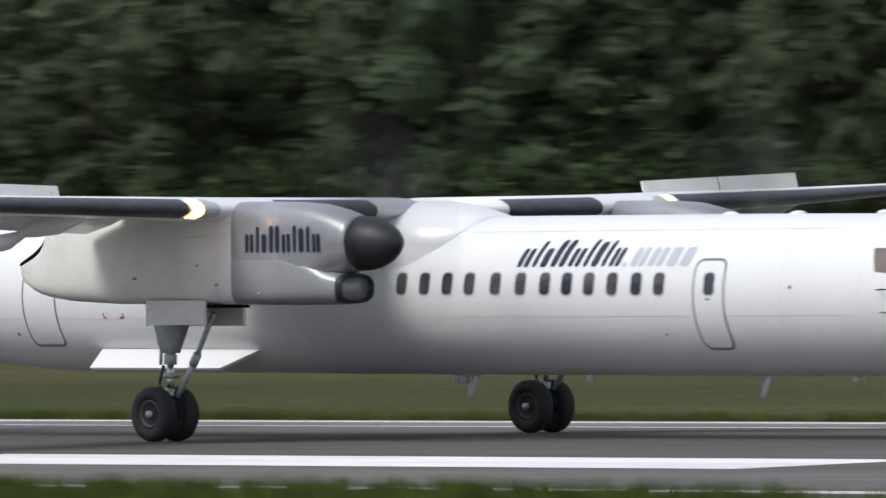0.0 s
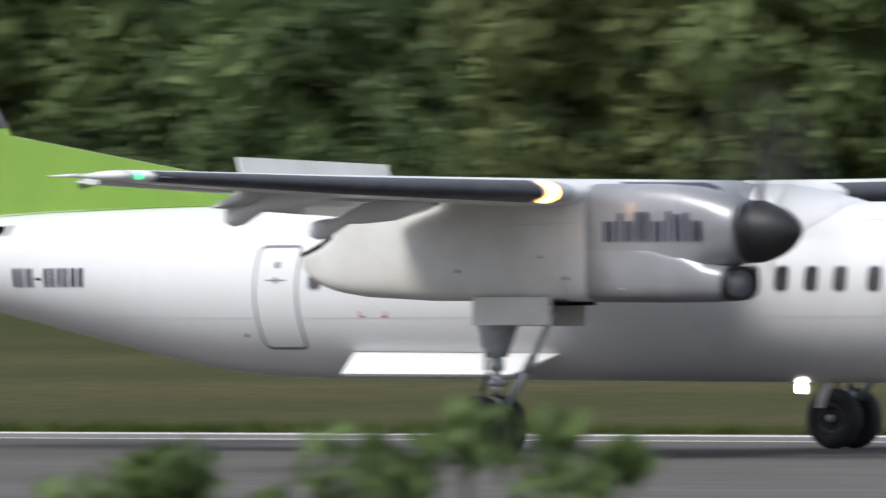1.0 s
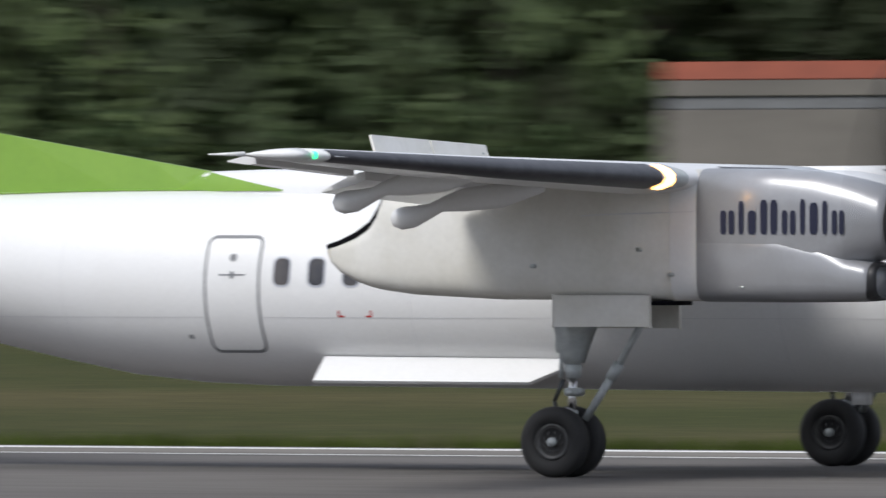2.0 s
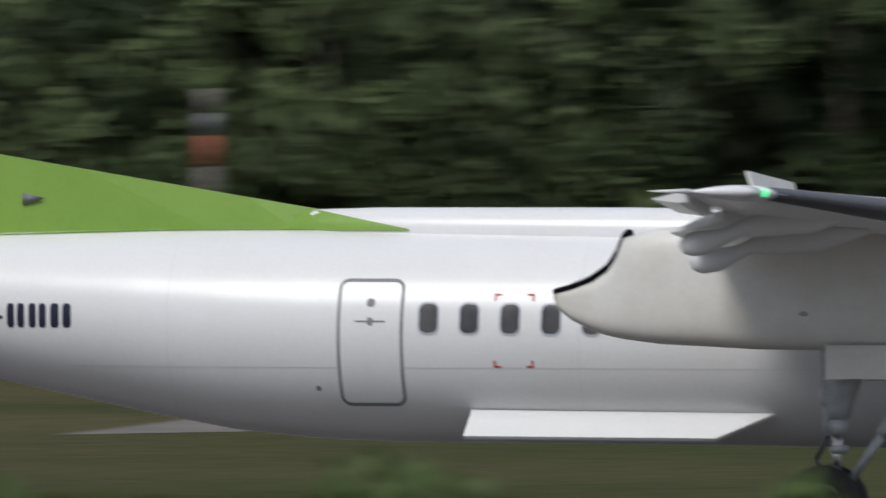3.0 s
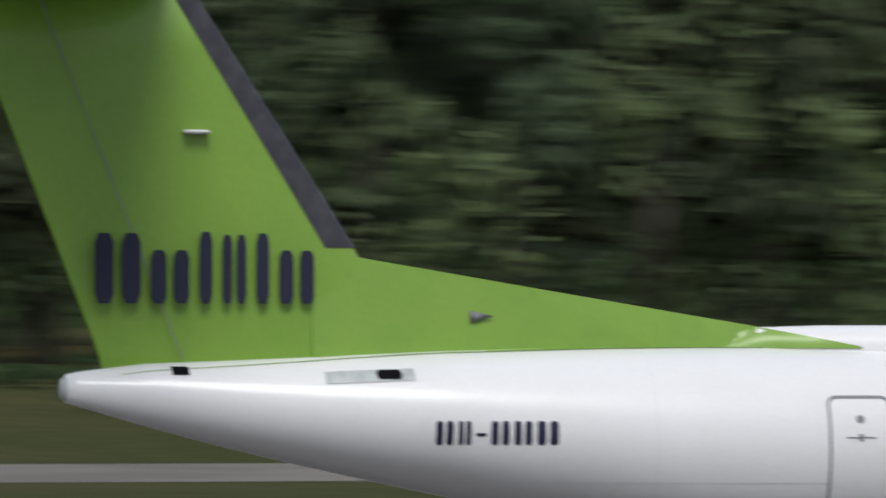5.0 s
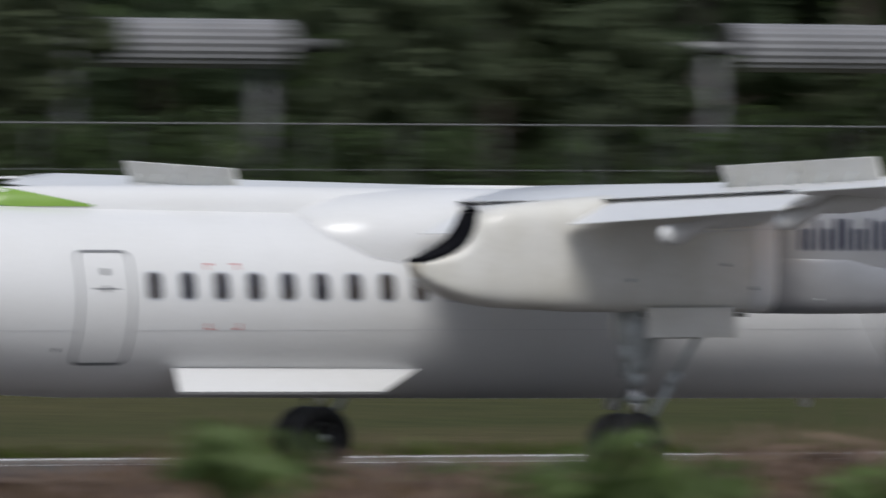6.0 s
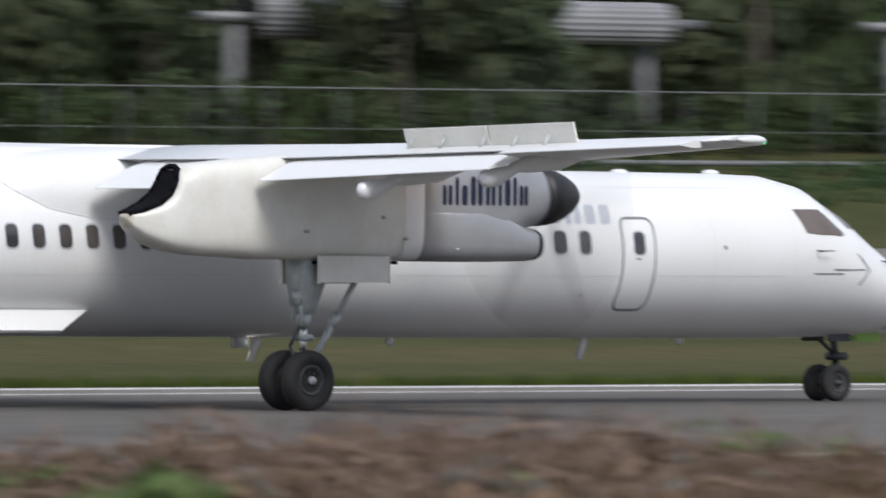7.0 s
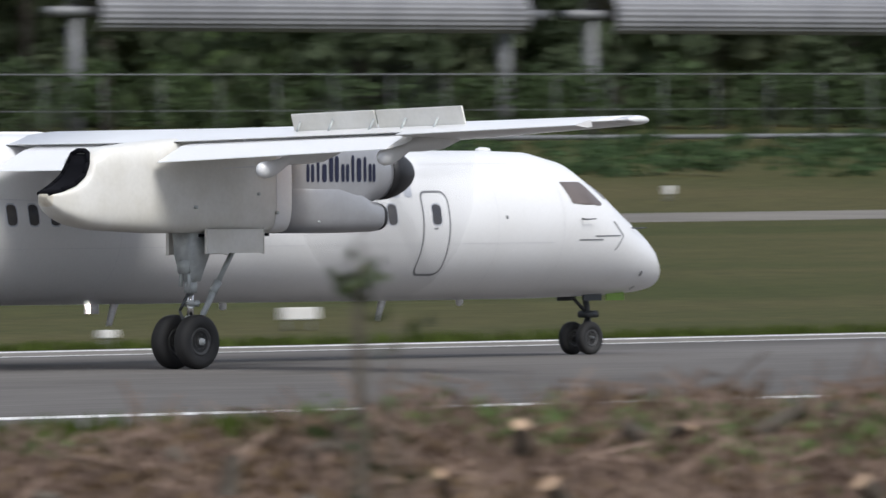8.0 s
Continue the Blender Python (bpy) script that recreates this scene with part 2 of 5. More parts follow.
# ---- the turboprop airliner ----
# stations: x, top, bottom, half width
HULL = [(-15.13, 3.17, 2.84, 0.15), (-15.0, 3.20, 2.80, 0.19), (-14.2, 3.30, 2.57, 0.38), (-13.2, 3.34, 2.31, 0.55), (-12.3, 3.38, 2.10, 0.70),
        (-11.65, 3.415, 1.96, 0.80), (-10.7, 3.455, 1.76, 0.94), (-9.7, 3.48, 1.55, 1.06), (-8.73, 3.505, 1.35, 1.16), (-7.76, 3.515, 1.17, 1.24),
        (-6.8, 3.515, 1.075, 1.28), (-5.8, 3.51, 1.035, 1.28), (-4, 3.50, 1.03, 1.29), (0, 3.48, 1.0, 1.30), (5, 3.47, 0.98, 1.31), (9, 3.46, 0.965, 1.31),
        (11.4, 3.44, 0.96, 1.31), (12.2, 3.415, 0.96, 1.30), (12.8, 3.29, 0.965, 1.27), (13.2, 3.06, 0.975, 1.23), (13.48, 2.92, 0.98, 1.18),
        (14.05, 2.53, 0.99, 1.04), (14.70, 2.16, 1.02, 0.80), (14.98, 1.97, 1.04, 0.66), (15.27, 1.73, 1.085, 0.44), (15.43, 1.57, 1.16, 0.27), (15.51, 1.45, 1.26, 0.12)]


def hull_at(x):
    return curve_at(HULL, x)


def skin(x, z, off=0.0, side=-1):
    """The point of the hull's flank at x and height z, lifted by off."""
    top, bot, hw = hull_at(x)
    zc, hh = (top + bot) / 2, (top - bot) / 2
    s = max(-0.999, min(0.999, (z - zc) / hh))
    c = math.sqrt(1 - s * s)
    return Vector((x, side * (hw * c + off * c), z + off * s))


def rounded(x0, x1, z0, z1, r, n=6, lean=0.0):
    """Outline of a rounded rectangle in x and z; lean: shift of x per metre of height."""
    pts = []
    for cx, cz, a0 in ((x1 - r, z1 - r, 0), (x0 + r, z1 - r, 90), (x0 + r, z0 + r, 180), (x1 - r, z0 + r, 270)):
        for k in range(n + 1):
            a = radians(a0 + 90 * k / n)
            pts.append((cx + r * math.cos(a), cz + r * math.sin(a)))
    out = []
    for (ax, az), (bx, bz) in zip(pts, pts[1:] + pts[:1]):
        m = max(1, int(math.hypot(bx - ax, bz - az) / 0.12))
        out += [(ax + (bx - ax) * i / m, az + (bz - az) * i / m) for i in range(m)]
    return [(x + lean * (z - z0), z) for x, z in out]


def ring_on_skin(bm, outer, inner, off, side=-1):
    a = [bm.verts.new(skin(x, z, off, side)) for x, z in outer]
    b = [bm.verts.new(skin(x, z, off, side)) for x, z in inner]
    n = len(a)
    for i in range(n):
        j = (i + 1) % n
        bm.faces.new((a[i], a[j], b[j], b[i]))


def patch_on_skin(bm, outline, off, side=-1):
    """A panel on the hull, filled row by row between its edges."""
    zs = sorted({round(z, 3) for _, z in outline})
    lo, hi = zs[0], zs[-1]
    n = max(16 if hi - lo < 0.5 else 3, int((hi - lo) / 0.05))
    rows = []
    for k in range(n + 1):
        z = lo + (hi - lo) * min(0.995, max(0.005, k / n))
        xs = []
        for (ax, az), (bx, bz) in zip(outline, outline[1:] + outline[:1]):
            if (az - z) * (bz - z) <= 0 and az != bz:
                xs.append(ax + (bx - ax) * (z - az) / (bz - az))
        if len(xs) >= 2:
            rows.append([bm.verts.new(skin(min(xs) + (max(xs) - min(xs)) * q / 8, z, off, side)) for q in range(9)])
    for r, s in zip(rows, rows[1:]):
        for i in range(8):
            bm.faces.new((r[i], r[i + 1], s[i + 1], s[i]))


def blocks(name, mat, parent, label, x0, x1, z0, height, word, where, slant=0.0):
    """A run of plain rounded bars from x0 to x1, each a part, two for a broad one: word is a list of (width, low, high)."""
    gap = 0.11
    unit = (x1 - x0) / (sum(w for w, _, _ in word) + gap * (len(word) - 1))
    bars, x = [], x0
    for w, lo, hi in word:
        wd = w * unit
        bars += [(x, wd, lo, hi)] if w < 0.25 or hi < 0.6 else [(x, wd * 0.41, lo, hi), (x + wd * 0.59, wd * 0.41, lo, hi)]
        x += wd + gap * unit
    for x, wd, lo, hi in bars:
        bm = bmesh.new()
        z1, z2 = z0 + height * lo, z0 + height * hi
        r = min(0.2 * wd, 0.12 * (z2 - z1))
        rows = []
        for k in range(9):
            u = k / 8
            z = z1 + (z2 - z1) * u
            d = min(z - z1, z2 - z)
            inset = r - math.sqrt(max(0, r * r - (r - min(d, r)) ** 2))
            rows.append([bm.verts.new(where(x + slant * (z - z0) + q, z)) for q in (inset, wd / 2, wd - inset)])
        for a, b in zip(rows, rows[1:]):
            for i in range(2):
                bm.faces.new((a[i], a[i + 1], b[i + 1], b[i]))
        part(name, bm, mat, parent, label)


def make_aircraft():
    root = thing("airliner", "white twin-turboprop airliner with lime green tail rolling on the runway", "airplane")
    # hull, resampled smoothly
    bm = bmesh.new()
    xs = sorted(set([h[0] for h in HULL] + list(np.arange(-15, 15.4, 0.3).round(2))))
    loft(bm, [oval(x, 0, *hull_at(x), n=64) for x in xs])
    part("fuselage", bm, WHITE, root, "glossy white painted fuselage")
    bm = bmesh.new()
    lathe(bm, [(-15.2, 0.05), (-15.18, 0.12), (-15.1, 0.16), (-15.02, 0.17)], "x", 20, (0, 0, 3.0))
    part("tail_cone", bm, METAL, root, "bare metal tail cone tip")

    # spine and wing fairing
    bm = bmesh.new()
    loft(bm, [oval(x, 0, t, 3.0, w, 24, 2.6) for x, t, w in ((-7.3, 3.50, 0.10), (-6.8, 3.74, 0.22), (-6, 3.765, 0.36), (-3, 3.77, 0.45), (2.0, 3.72, 0.45), (2.5, 3.6, 0.4), (2.9, 3.45, 0.3))])
    part("dorsal_spine", bm, WHITE, root)
    FAIR = [(-2.75, 3.47, 2.3, 0.75), (-2.5, 3.55, 2.2, 0.95), (-2.0, 3.66, 2.05, 1.13), (-1.2, 3.72, 1.92, 1.205), (-0.4, 3.75, 1.9, 1.22), (2.0, 3.73, 1.9, 1.22), (2.5, 3.65, 1.98, 1.18), (2.95, 3.55, 2.2, 1.02), (3.35, 3.46, 2.45, 0.72)]
    bm = bmesh.new()
    loft(bm, [oval(x, 0, *curve_at(FAIR, x), 56, 2.6) for x in np.linspace(-2.75, 3.35, 32)])
    fairing = part("wing_fairing", bm, WHITE, root, "smooth white wing root fairing")
    # the seam where the fairing meets the hull
    for side in (-1, 1):
        bm = bmesh.new()
        rows = []
        for x in np.linspace(-2.7, 3.25, 50):
            t, b, w = curve_at(FAIR, x)
            lo, hi = 2.45, 3.42
            for _ in range(20):
                z = (lo + hi) / 2
                q = min(0.999, abs(z - (t + b) / 2) / ((t - b) / 2))
                lo, hi = (z, hi) if w * (1 - q ** 2.6) ** (1 / 2.6) < abs(skin(x, z).y) else (lo, z)
            rows.append([bm.verts.new(skin(x, z + dz, 0.01, side)) for dz in (-0.012, 0.006)])
        for a, b in zip(rows, rows[1:]):
            bm.faces.new((a[0], b[0], b[1], a[1]))
        part("fairing_seam", bm, SEAM, fairing)

    for side in (-1, 1):
        # cabin windows
        rear = [-5.17 + 0.482 * k for k in range(14)]
        front = [2.35, 2.85, 3.345, 3.825, 4.39, 4.93, 5.45, 5.92, 6.39, 6.88, 7.39, 7.87]
        for x in rear + front + [8.92]:
            z = 2.475 - 0.0062 * (x + 5.17)
            rimo, rimi = rounded(x - 0.125, x + 0.125, z - 0.19, z + 0.19, 0.09, 5), rounded(x - 0.107, x + 0.107, z - 0.168, z + 0.168, 0.075, 5)
            bm = bmesh.new()
            ring_on_skin(bm, rimo, rimi, 0.007, side)
            w = part("cabin_window", bm, PALE, root, "oval cabin window with grey rim")
            bm = bmesh.new()
            patch_on_skin(bm, rimi, 0.005, side)
            part("pane", bm, GLASS, w)
        # doors
        for x0, x1, z0, z1, r in ((-6.25, -5.47, 1.46, 2.93, 0.12), (8.58, 9.24, 1.38, 2.78, 0.16)):
            o = rounded(x0, x1, z0, z1, r)
            i = rounded(x0 + 0.035, x1 - 0.035, z0 + 0.035, z1 - 0.035, r - 0.03)
            bm = bmesh.new()
            ring_on_skin(bm, o, i[:len(o)] if len(i) >= len(o) else rounded(x0 + 0.035, x1 - 0.035, z0 + 0.035, z1 - 0.035, r - 0.03), 0.006, side) if len(i) == len(o) else strip(bm, x0, x1, z0, z1, r, side)
            d = part("cabin_door", bm, LINE, root, "closed white cabin door outlined in grey")
            bm = bmesh.new()
            patch_on_skin(bm, i, 0.004, side)
            part("door_panel", bm, WHITE, d)
            bm = bmesh.new()
            cx = (x0 + x1) / 2
            if x0 < 0:
                patch_on_skin(bm, rounded(cx - 0.05, cx + 0.05, 2.60, 2.70, 0.045, 3), 0.008, side)
                patch_on_skin(bm, rounded(cx - 0.18, cx + 0.18, 2.425, 2.445, 0.008, 1), 0.008, side)
                patch_on_skin(bm, rounded(cx - 0.03, cx + 0.03, 2.39, 2.48, 0.02, 2), 0.012, side)
            else:
                patch_on_skin(bm, rounded(cx - 0.06, cx + 0.03, 2.14, 2.17, 0.01, 1), 0.008, side)
            part("door_handle", bm, LINE, d)
        # rescue markings round the emergency exit
        for cx, cz, sx, sz in ((-4.40, 2.76, 1, -1), (-3.93, 2.76, -1, -1), (-4.40, 1.91, 1, 1), (-3.93, 1.91, -1, 1)):
            bm = bmesh.new()
            ax, bx = sorted((cx, cx + sx * 0.085))
            az, bz = sorted((cz, cz + sz * 0.022))
            patch_on_skin(bm, [(ax, az), (bx, az), (bx, bz), (ax, bz)], 0.006, side)
            ax, bx = sorted((cx, cx + sx * 0.022))
            az, bz = sorted((cz, cz + sz * 0.085))
            patch_on_skin(bm, [(ax, az), (bx, az), (bx, bz), (ax, bz)], 0.0062, side)
            part("rescue_mark", bm, RED, root, "small red corner marking")
        # registration and name as plain blocks
        blocks("registration_bar", NAVY, root, "plain navy bar", -10.9, -9.47, 2.35, 0.28, [(0.4, 0, 1), (0.3, 0, 1), (0.24, 0.36, 0.5), (0.42, 0, 1), (0.42, 0, 1), (0.5, 0, 1)], lambda x, z: skin(x, z, 0.006, side))
        word = [(0.34, 0, 0.68), (0.12, 0, 0.95), (0.2, 0, 0.68), (0.42, 0, 0.98), (0.34, 0, 0.68), (0.12, 0, 1), (0.2, 0, 0.9), (0.12, 0, 0.95), (0.3, 0, 0.68)]
        blocks("name_block", NAVY, root, "plain slanted navy block", 4.78, 6.95, 2.67, 0.42, word, lambda x, z: skin(x, z, 0.006, side), 0.26)
        blocks("name_block", PALE, root, "plain slanted pale grey block", 7.02, 8.42, 2.67, 0.42, [(0.1, 0, 0.14), (0.34, 0, 0.68), (0.38, 0, 0.68), (0.6, 0, 0.68)], lambda x, z: skin(x, z, 0.006, side), 0.26)
        # cockpit side glass and windscreen
        bm = bmesh.new()
        patch_on_skin(bm, [(12.12, 2.91), (12.28, 2.54), (13.05, 2.50), (13.14, 2.54), (12.70, 2.91)], 0.006, side)
        part("cockpit_window", bm, SCREEN, root, "dark tinted cockpit side window")
        bm = bmesh.new()
        patch_on_skin(bm, [(13.08, 2.97), (13.36, 2.62), (13.80, 2.60), (13.44, 2.90)], 0.006, side)
        part("windscreen", bm, SCREEN, root, "dark tinted windscreen")
        # nose markings: arrow, pitot probes, static ports
        bm = bmesh.new()
        for x0, x1, z in ((12.40, 13.0, 1.93), (12.8, 13.5, 1.99)):
            patch_on_skin(bm, [(x0, z), (x1, z), (x1, z + 0.022), (x0, z + 0.022)], 0.006, side)
        for k in (-1, 1):
            patch_on_skin(bm, [(13.58, 2.0), (13.62, 2.0), (13.38, 2.0 + k * 0.24), (13.34, 2.0 + k * 0.24)], 0.0064, side)
        part("nose_arrow", bm, LINE, root, "grey painted arrow and text bars")
        for x, z in ((12.45, 2.29), (14.1, 2.13)):
            bm = bmesh.new()
            p = skin(x, z, 0, side)
            tube(bm, p, p + Vector((0, side * 0.1, -0.01)), 0.016, 0.012, 8)
            tube(bm, p + Vector((-0.02, side * 0.1, -0.01)), p + Vector((0.26, side * 0.09, 0)), 0.012, 0.008, 8)
            part("pitot_probe", bm, DARK, root)
        for x, z, r in ((14.38, 1.36, 0.045), (10.6, 2.33, 0.032), (7.9, 1.62, 0.022), (-6.5, 1.66, 0.03), (14.5, 1.12, 0.03)):
            bm = bmesh.new()
            patch_on_skin(bm, rounded(x - r, x + r, z - r, z + r, r * 0.9, 3), 0.006, side)
            part("static_port", bm, LINE, root)
        # outflow plate on the tail
        bm = bmesh.new()
        patch_on_skin(bm, [(-12.15, 3.06), (-11.1, 3.10), (-11.1, 3.24), (-12.15, 3.20)], 0.01, side)
        pl = part("exhaust_plate", bm, METAL, root, "bare metal plate round an outlet")
        # outlet and tail inlet are flat black patches, their inner shade painted on
        bm = bmesh.new()
        patch_on_skin(bm, rounded(-11.55, -11.25, 3.11, 3.22, 0.05, 4), 0.016, side)
        part("outlet", bm, SOOT_SHADE, pl)
        bm = bmesh.new()
        patch_on_skin(bm, [(-13.92, 3.16), (-13.72, 3.16), (-13.72, 3.26), (-13.92, 3.26)], 0.008, side)
        part("tail_inlet", bm, SOOT_SHADE, root)
        # ventral strake
        bm = bmesh.new()
        q = [(-4.77, 1.20, 1.12), (-4.72, 0.95, 1.42), (-1.15, 0.95, 1.40), (-1.8, 1.20, 1.11)]
        loft(bm, [[Vector((x, side * (y + dy), z + dz)) for x, y, z in q] for dy, dz in ((0, 0), (-0.03, -0.035))])
        part("ventral_strake", bm, WHITE, root, "white ventral strake", smooth=False)

    for side in (-1, 1):
        # panel seams
        for z, xa, xb in ((1.90, -9.5, 12.0), (3.22, 3.4, 11.5)):
            bm = bmesh.new()
            rows = [[bm.verts.new(skin(x, z + dz, 0.003, side)) for dz in (0, 0.009)] for x in np.arange(xa, xb, 0.3)]
            for a, b in zip(rows, rows[1:]):
                bm.faces.new((a[0], b[0], b[1], a[1]))
            part("panel_seam", bm, SEAM, root)
        for x in (-8.3, -3.4, 1.6, 6.6, 10.4, 12.0):
            bm = bmesh.new()
            top, bot, hw = hull_at(x)
            zs = np.linspace(bot + 0.1, top - 0.08, 22)
            rows = [[bm.verts.new(skin(x + dx, z, 0.003, side)) for dx in (0, 0.009)] for z in zs]
            for a, b in zip(rows, rows[1:]):
                bm.faces.new((a[0], b[0], b[1], a[1]))
            part("panel_seam", bm, SEAM, root)
    # antennas and drains
    for x, h in ((2.62, 0.34), (8.87, 0.34)):
        bm = bmesh.new()
        loft(bm, [[Vector((x + dx + k * w, s * 0.018 * (1 if k in (0.35, 0.7) else 0.2), z)) for k, s in ((0, 1), (0.35, 1), (0.7, 1), (1, 1), (0.7, -1), (0.35, -1))] for dx, w, z in ((0, 0.2, 1.02), (-0.11, 0.14, 0.98 - h))])
        part("blade_antenna", bm, WHITE, root, "white belly blade antenna")
    for x in (5.2, 10.8):
        bm = bmesh.new()
        lathe(bm, [(0.86, 0.02), (0.88, 0.06), (0.95, 0.07), (1.0, 0.05)], "z", 12, (x, 0, 0))
        part("belly_beacon", bm, WHITE, root)
    for x in (8.2, 9.6, 11.4):
        bm = bmesh.new()
        lathe(bm, [(3.43, 0.14), (3.475, 0.12), (3.50, 0.05)], "z", 16, (x, 0, 0))
        part("roof_antenna", bm, WHITE, root)

    # fin, dorsal fin, rudder line, tailplane
    def foil(xle, xte, th, place, n=14):
        ring = []
        for k in range(n + 1):
            u = (1 - math.cos(math.pi * k / n)) / 2
            t = th * 2.6 * (0.2969 * math.sqrt(u) - 0.126 * u - 0.3516 * u * u + 0.2843 * u ** 3 - 0.1036 * u ** 4) * 2
            ring.append((xle + (xte - xle) * u, t / 2))
        full = ring + [(x, -t) for x, t in reversed(ring[1:-1])]
        return [place(x, t) for x, t in full]

    def fin_le(z):
        return float(np.interp(z, [3.2, 4.73, 6.97, 8.0], [-10.88, -11.72, -13.17, -13.84]))

    def fin_te(z):
        return float(np.interp(z, [3.1, 8.0], [-14.63, -16.55]))
    bm = bmesh.new()
    loft(bm, [foil(fin_le(z), fin_te(z), th, lambda x, t, z=z: Vector((x, t, z))) for z, th in ((3.0, 0.36), (3.4, 0.36), (4.73, 0.31), (6.0, 0.27), (7.0, 0.23), (8.0, 0.2))])
    fin = part("vertical_fin", bm, GREEN, root, "lime green vertical fin")
    bm = bmesh.new()
    rings = []
    for z in (4.66, 5.2, 6, 7, 7.9):
        f = foil(fin_le(z) + 0.012, fin_te(z), float(np.interp(z, [4.7, 8], [0.34, 0.22])), lambda x, t, z=z: Vector((x, t * 1.03, z)), 24)
        f = [p for p in f[-5:] + f[:6]]
        rings.append(f)
    loft(bm, rings, closed=False)
    part("deicing_boot", bm, BOOT, fin, "black rubber boot on the fin's leading edge")
    for side in (-1, 1):
        bm = bmesh.new()
        for k in range(12):
            z0, z1 = 3.35 + k * 0.38, 3.73 + k * 0.38
            a = [Vector((np.interp(z, [3.3, 8], [-13.75, -15.65]) + dx, side * (0.165 - 0.012 * (z - 3.3)), z)) for z, dx in ((z0, 0), (z0, 0.016), (z1, 0.016), (z1, 0))]
            bm.faces.new([bm.verts.new(p) for p in a])
        part("rudder_seam", bm, LINE, fin)
        blocks("tail_name_block", NAVY, fin, "plain navy block on the fin", -14.82, -12.2, 4.0, 0.82, [(0.5, 0, 1.0), (0.42, 0, 0.76), (0.14, 0, 1.02), (0.26, 0, 0.98), (0.14, 0, 1.0), (0.38, 0, 0.76)], lambda x, z: Vector((x, side * 0.185, z)))
        bm = bmesh.new()
        box(bm, -13.75, -13.45, min(0, side * 0.24), max(0, side * 0.24), 5.98, 6.03, 0.015)
        part("fin_fitting", bm, WHITE, fin)
        bm = bmesh.new()
        v = [bm.verts.new(Vector(p)) for p in ((-10.30, side * 0.118, 3.93), (-10.30, side * 0.118, 3.78), (-10.02, side * 0.122, 3.86), (-10.30, side * 0.05, 3.86))]
        for f in ((0, 1, 2), (0, 2, 3), (1, 3, 2), (0, 3, 1)):
            bm.faces.new([v[i] for i in f])
        part("air_scoop", bm, LINE, fin, "small dark triangular air scoop")
    bm = bmesh.new()
    loft(bm, [[Vector((x, s * w * (0.25 if k else 1), z1 if k else 3.3)) for k, s in ((0, 1), (1, 1), (1, -1), (0, -1))] for x, z1, w in ((-12.2, 4.65, 0.15), (-11.58, 4.54, 0.14), (-9.6, 4.21, 0.12), (-7.6, 3.88, 0.12), (-6.71, 3.735, 0.13), (-5.6, 3.50, 0.12))])
    part("dorsal_fin", bm, GREEN, fin, "lime green dorsal fin fillet", smooth=False)
    # green paint on the crown under the dorsal fin
    bm = bmesh.new()
    rows = []
    for x in np.arange(-14.5, -5.55, 0.3):
        zt = hull_at(x)[0]
        lo = zt - float(np.interp(x, [-14.5, -11, -6.5, -5.5], [0.10, 0.035, 0.02, 0.004]))
        rows.append([bm.verts.new(skin(x, lo, 0.006, s)) for s in (-1,)] + [bm.verts.new((x, 0, zt + 0.008))] + [bm.verts.new(skin(x, lo, 0.006, 1))])
    for a, b in zip(rows, rows[1:]):
        for i in range(2):
            bm.faces.new((a[i], a[i + 1], b[i + 1], b[i]))
    part("green_crown_paint", bm, GREEN, fin)
    for side in (-1, 1):
        bm = bmesh.new()
        rows = []
        for k in range(13):
            x = -7.3 + 1.7 * k / 12
            top = float(np.interp(x, [-7.3, -6.8, -5.6], [3.60, 3.745, 3.51]))
            st, hw = curve_at(((-7.3, 3.50, 0.10), (-6.8, 3.74, 0.22), (-6, 3.765, 0.36), (-3, 3.77, 0.45)), x)
            row = []
            for q in range(5):
                z = 3.49 + (top - 3.49) * q / 4
                s = min(0.98, abs((z - (st + 3.0) / 2) / ((st - 3.0) / 2)))
                row.append(bm.verts.new((x, side * (hw * (1 - s ** 2.6) ** (1 / 2.6) + 0.012), z)))
            rows.append(row)
        for a, b in zip(rows, rows[1:]):
            for i in range(4):
                bm.faces.new((a[i], a[i + 1], b[i + 1], b[i]))
        part("green_spine_paint", bm, GREEN, fin)
    for side in (-1, 1):
        bm = bmesh.new()
        loft(bm, [foil(a, b, th, lambda x, t, y=y: Vector((x, side * y, 7.98 + t))) for y, a, b, th in ((0, -13.9, -16.7, 0.26), (4.3, -14.7, -16.5, 0.16), (4.63, -15.1, -16.4, 0.08))])
        part("tailplane", bm, GREEN, root, "lime green tailplane")

    # wings: y, leading edge x, z, chord, thickness
    WING = [(0.0, 2.02, 3.565, 2.6, 0.40), (4.4, 2.0, 3.575, 2.55, 0.40), (9.5, 1.52, 3.68, 1.95, 0.29), (13.3, 0.95, 3.80, 1.0, 0.17), (13.75, 0.84, 3.815, 0.84, 0.15)]

    def wing_ring(y, side, u0=0.0, u1=1.0, grow=0.0, n=12, open_=False):
        xle, zle, ch, th = curve_at(WING, y)
        up, dn = [], []
        for k in range(n + 1):
            u = u0 + (u1 - u0) * (1 - math.cos(math.pi * k / n)) / 2
            t = th * (1.48 * math.sqrt(max(u, 0)) - 0.63 * u - 1.758 * u * u + 1.4215 * u ** 3 - 0.518 * u ** 4) * 2
            t = max(t, 0.012)
            x = xle - ch * u
            up.append(Vector((x + grow * (1 - u / max(u1, .01)), side * y, zle + t * 0.56 + grow)))
            dn.append(Vector((x + grow * (1 - u / max(u1, .01)), side * y, zle - t * 0.44 - grow)))
        return list(reversed(up)) + (dn[1:] if u0 == 0 else dn)

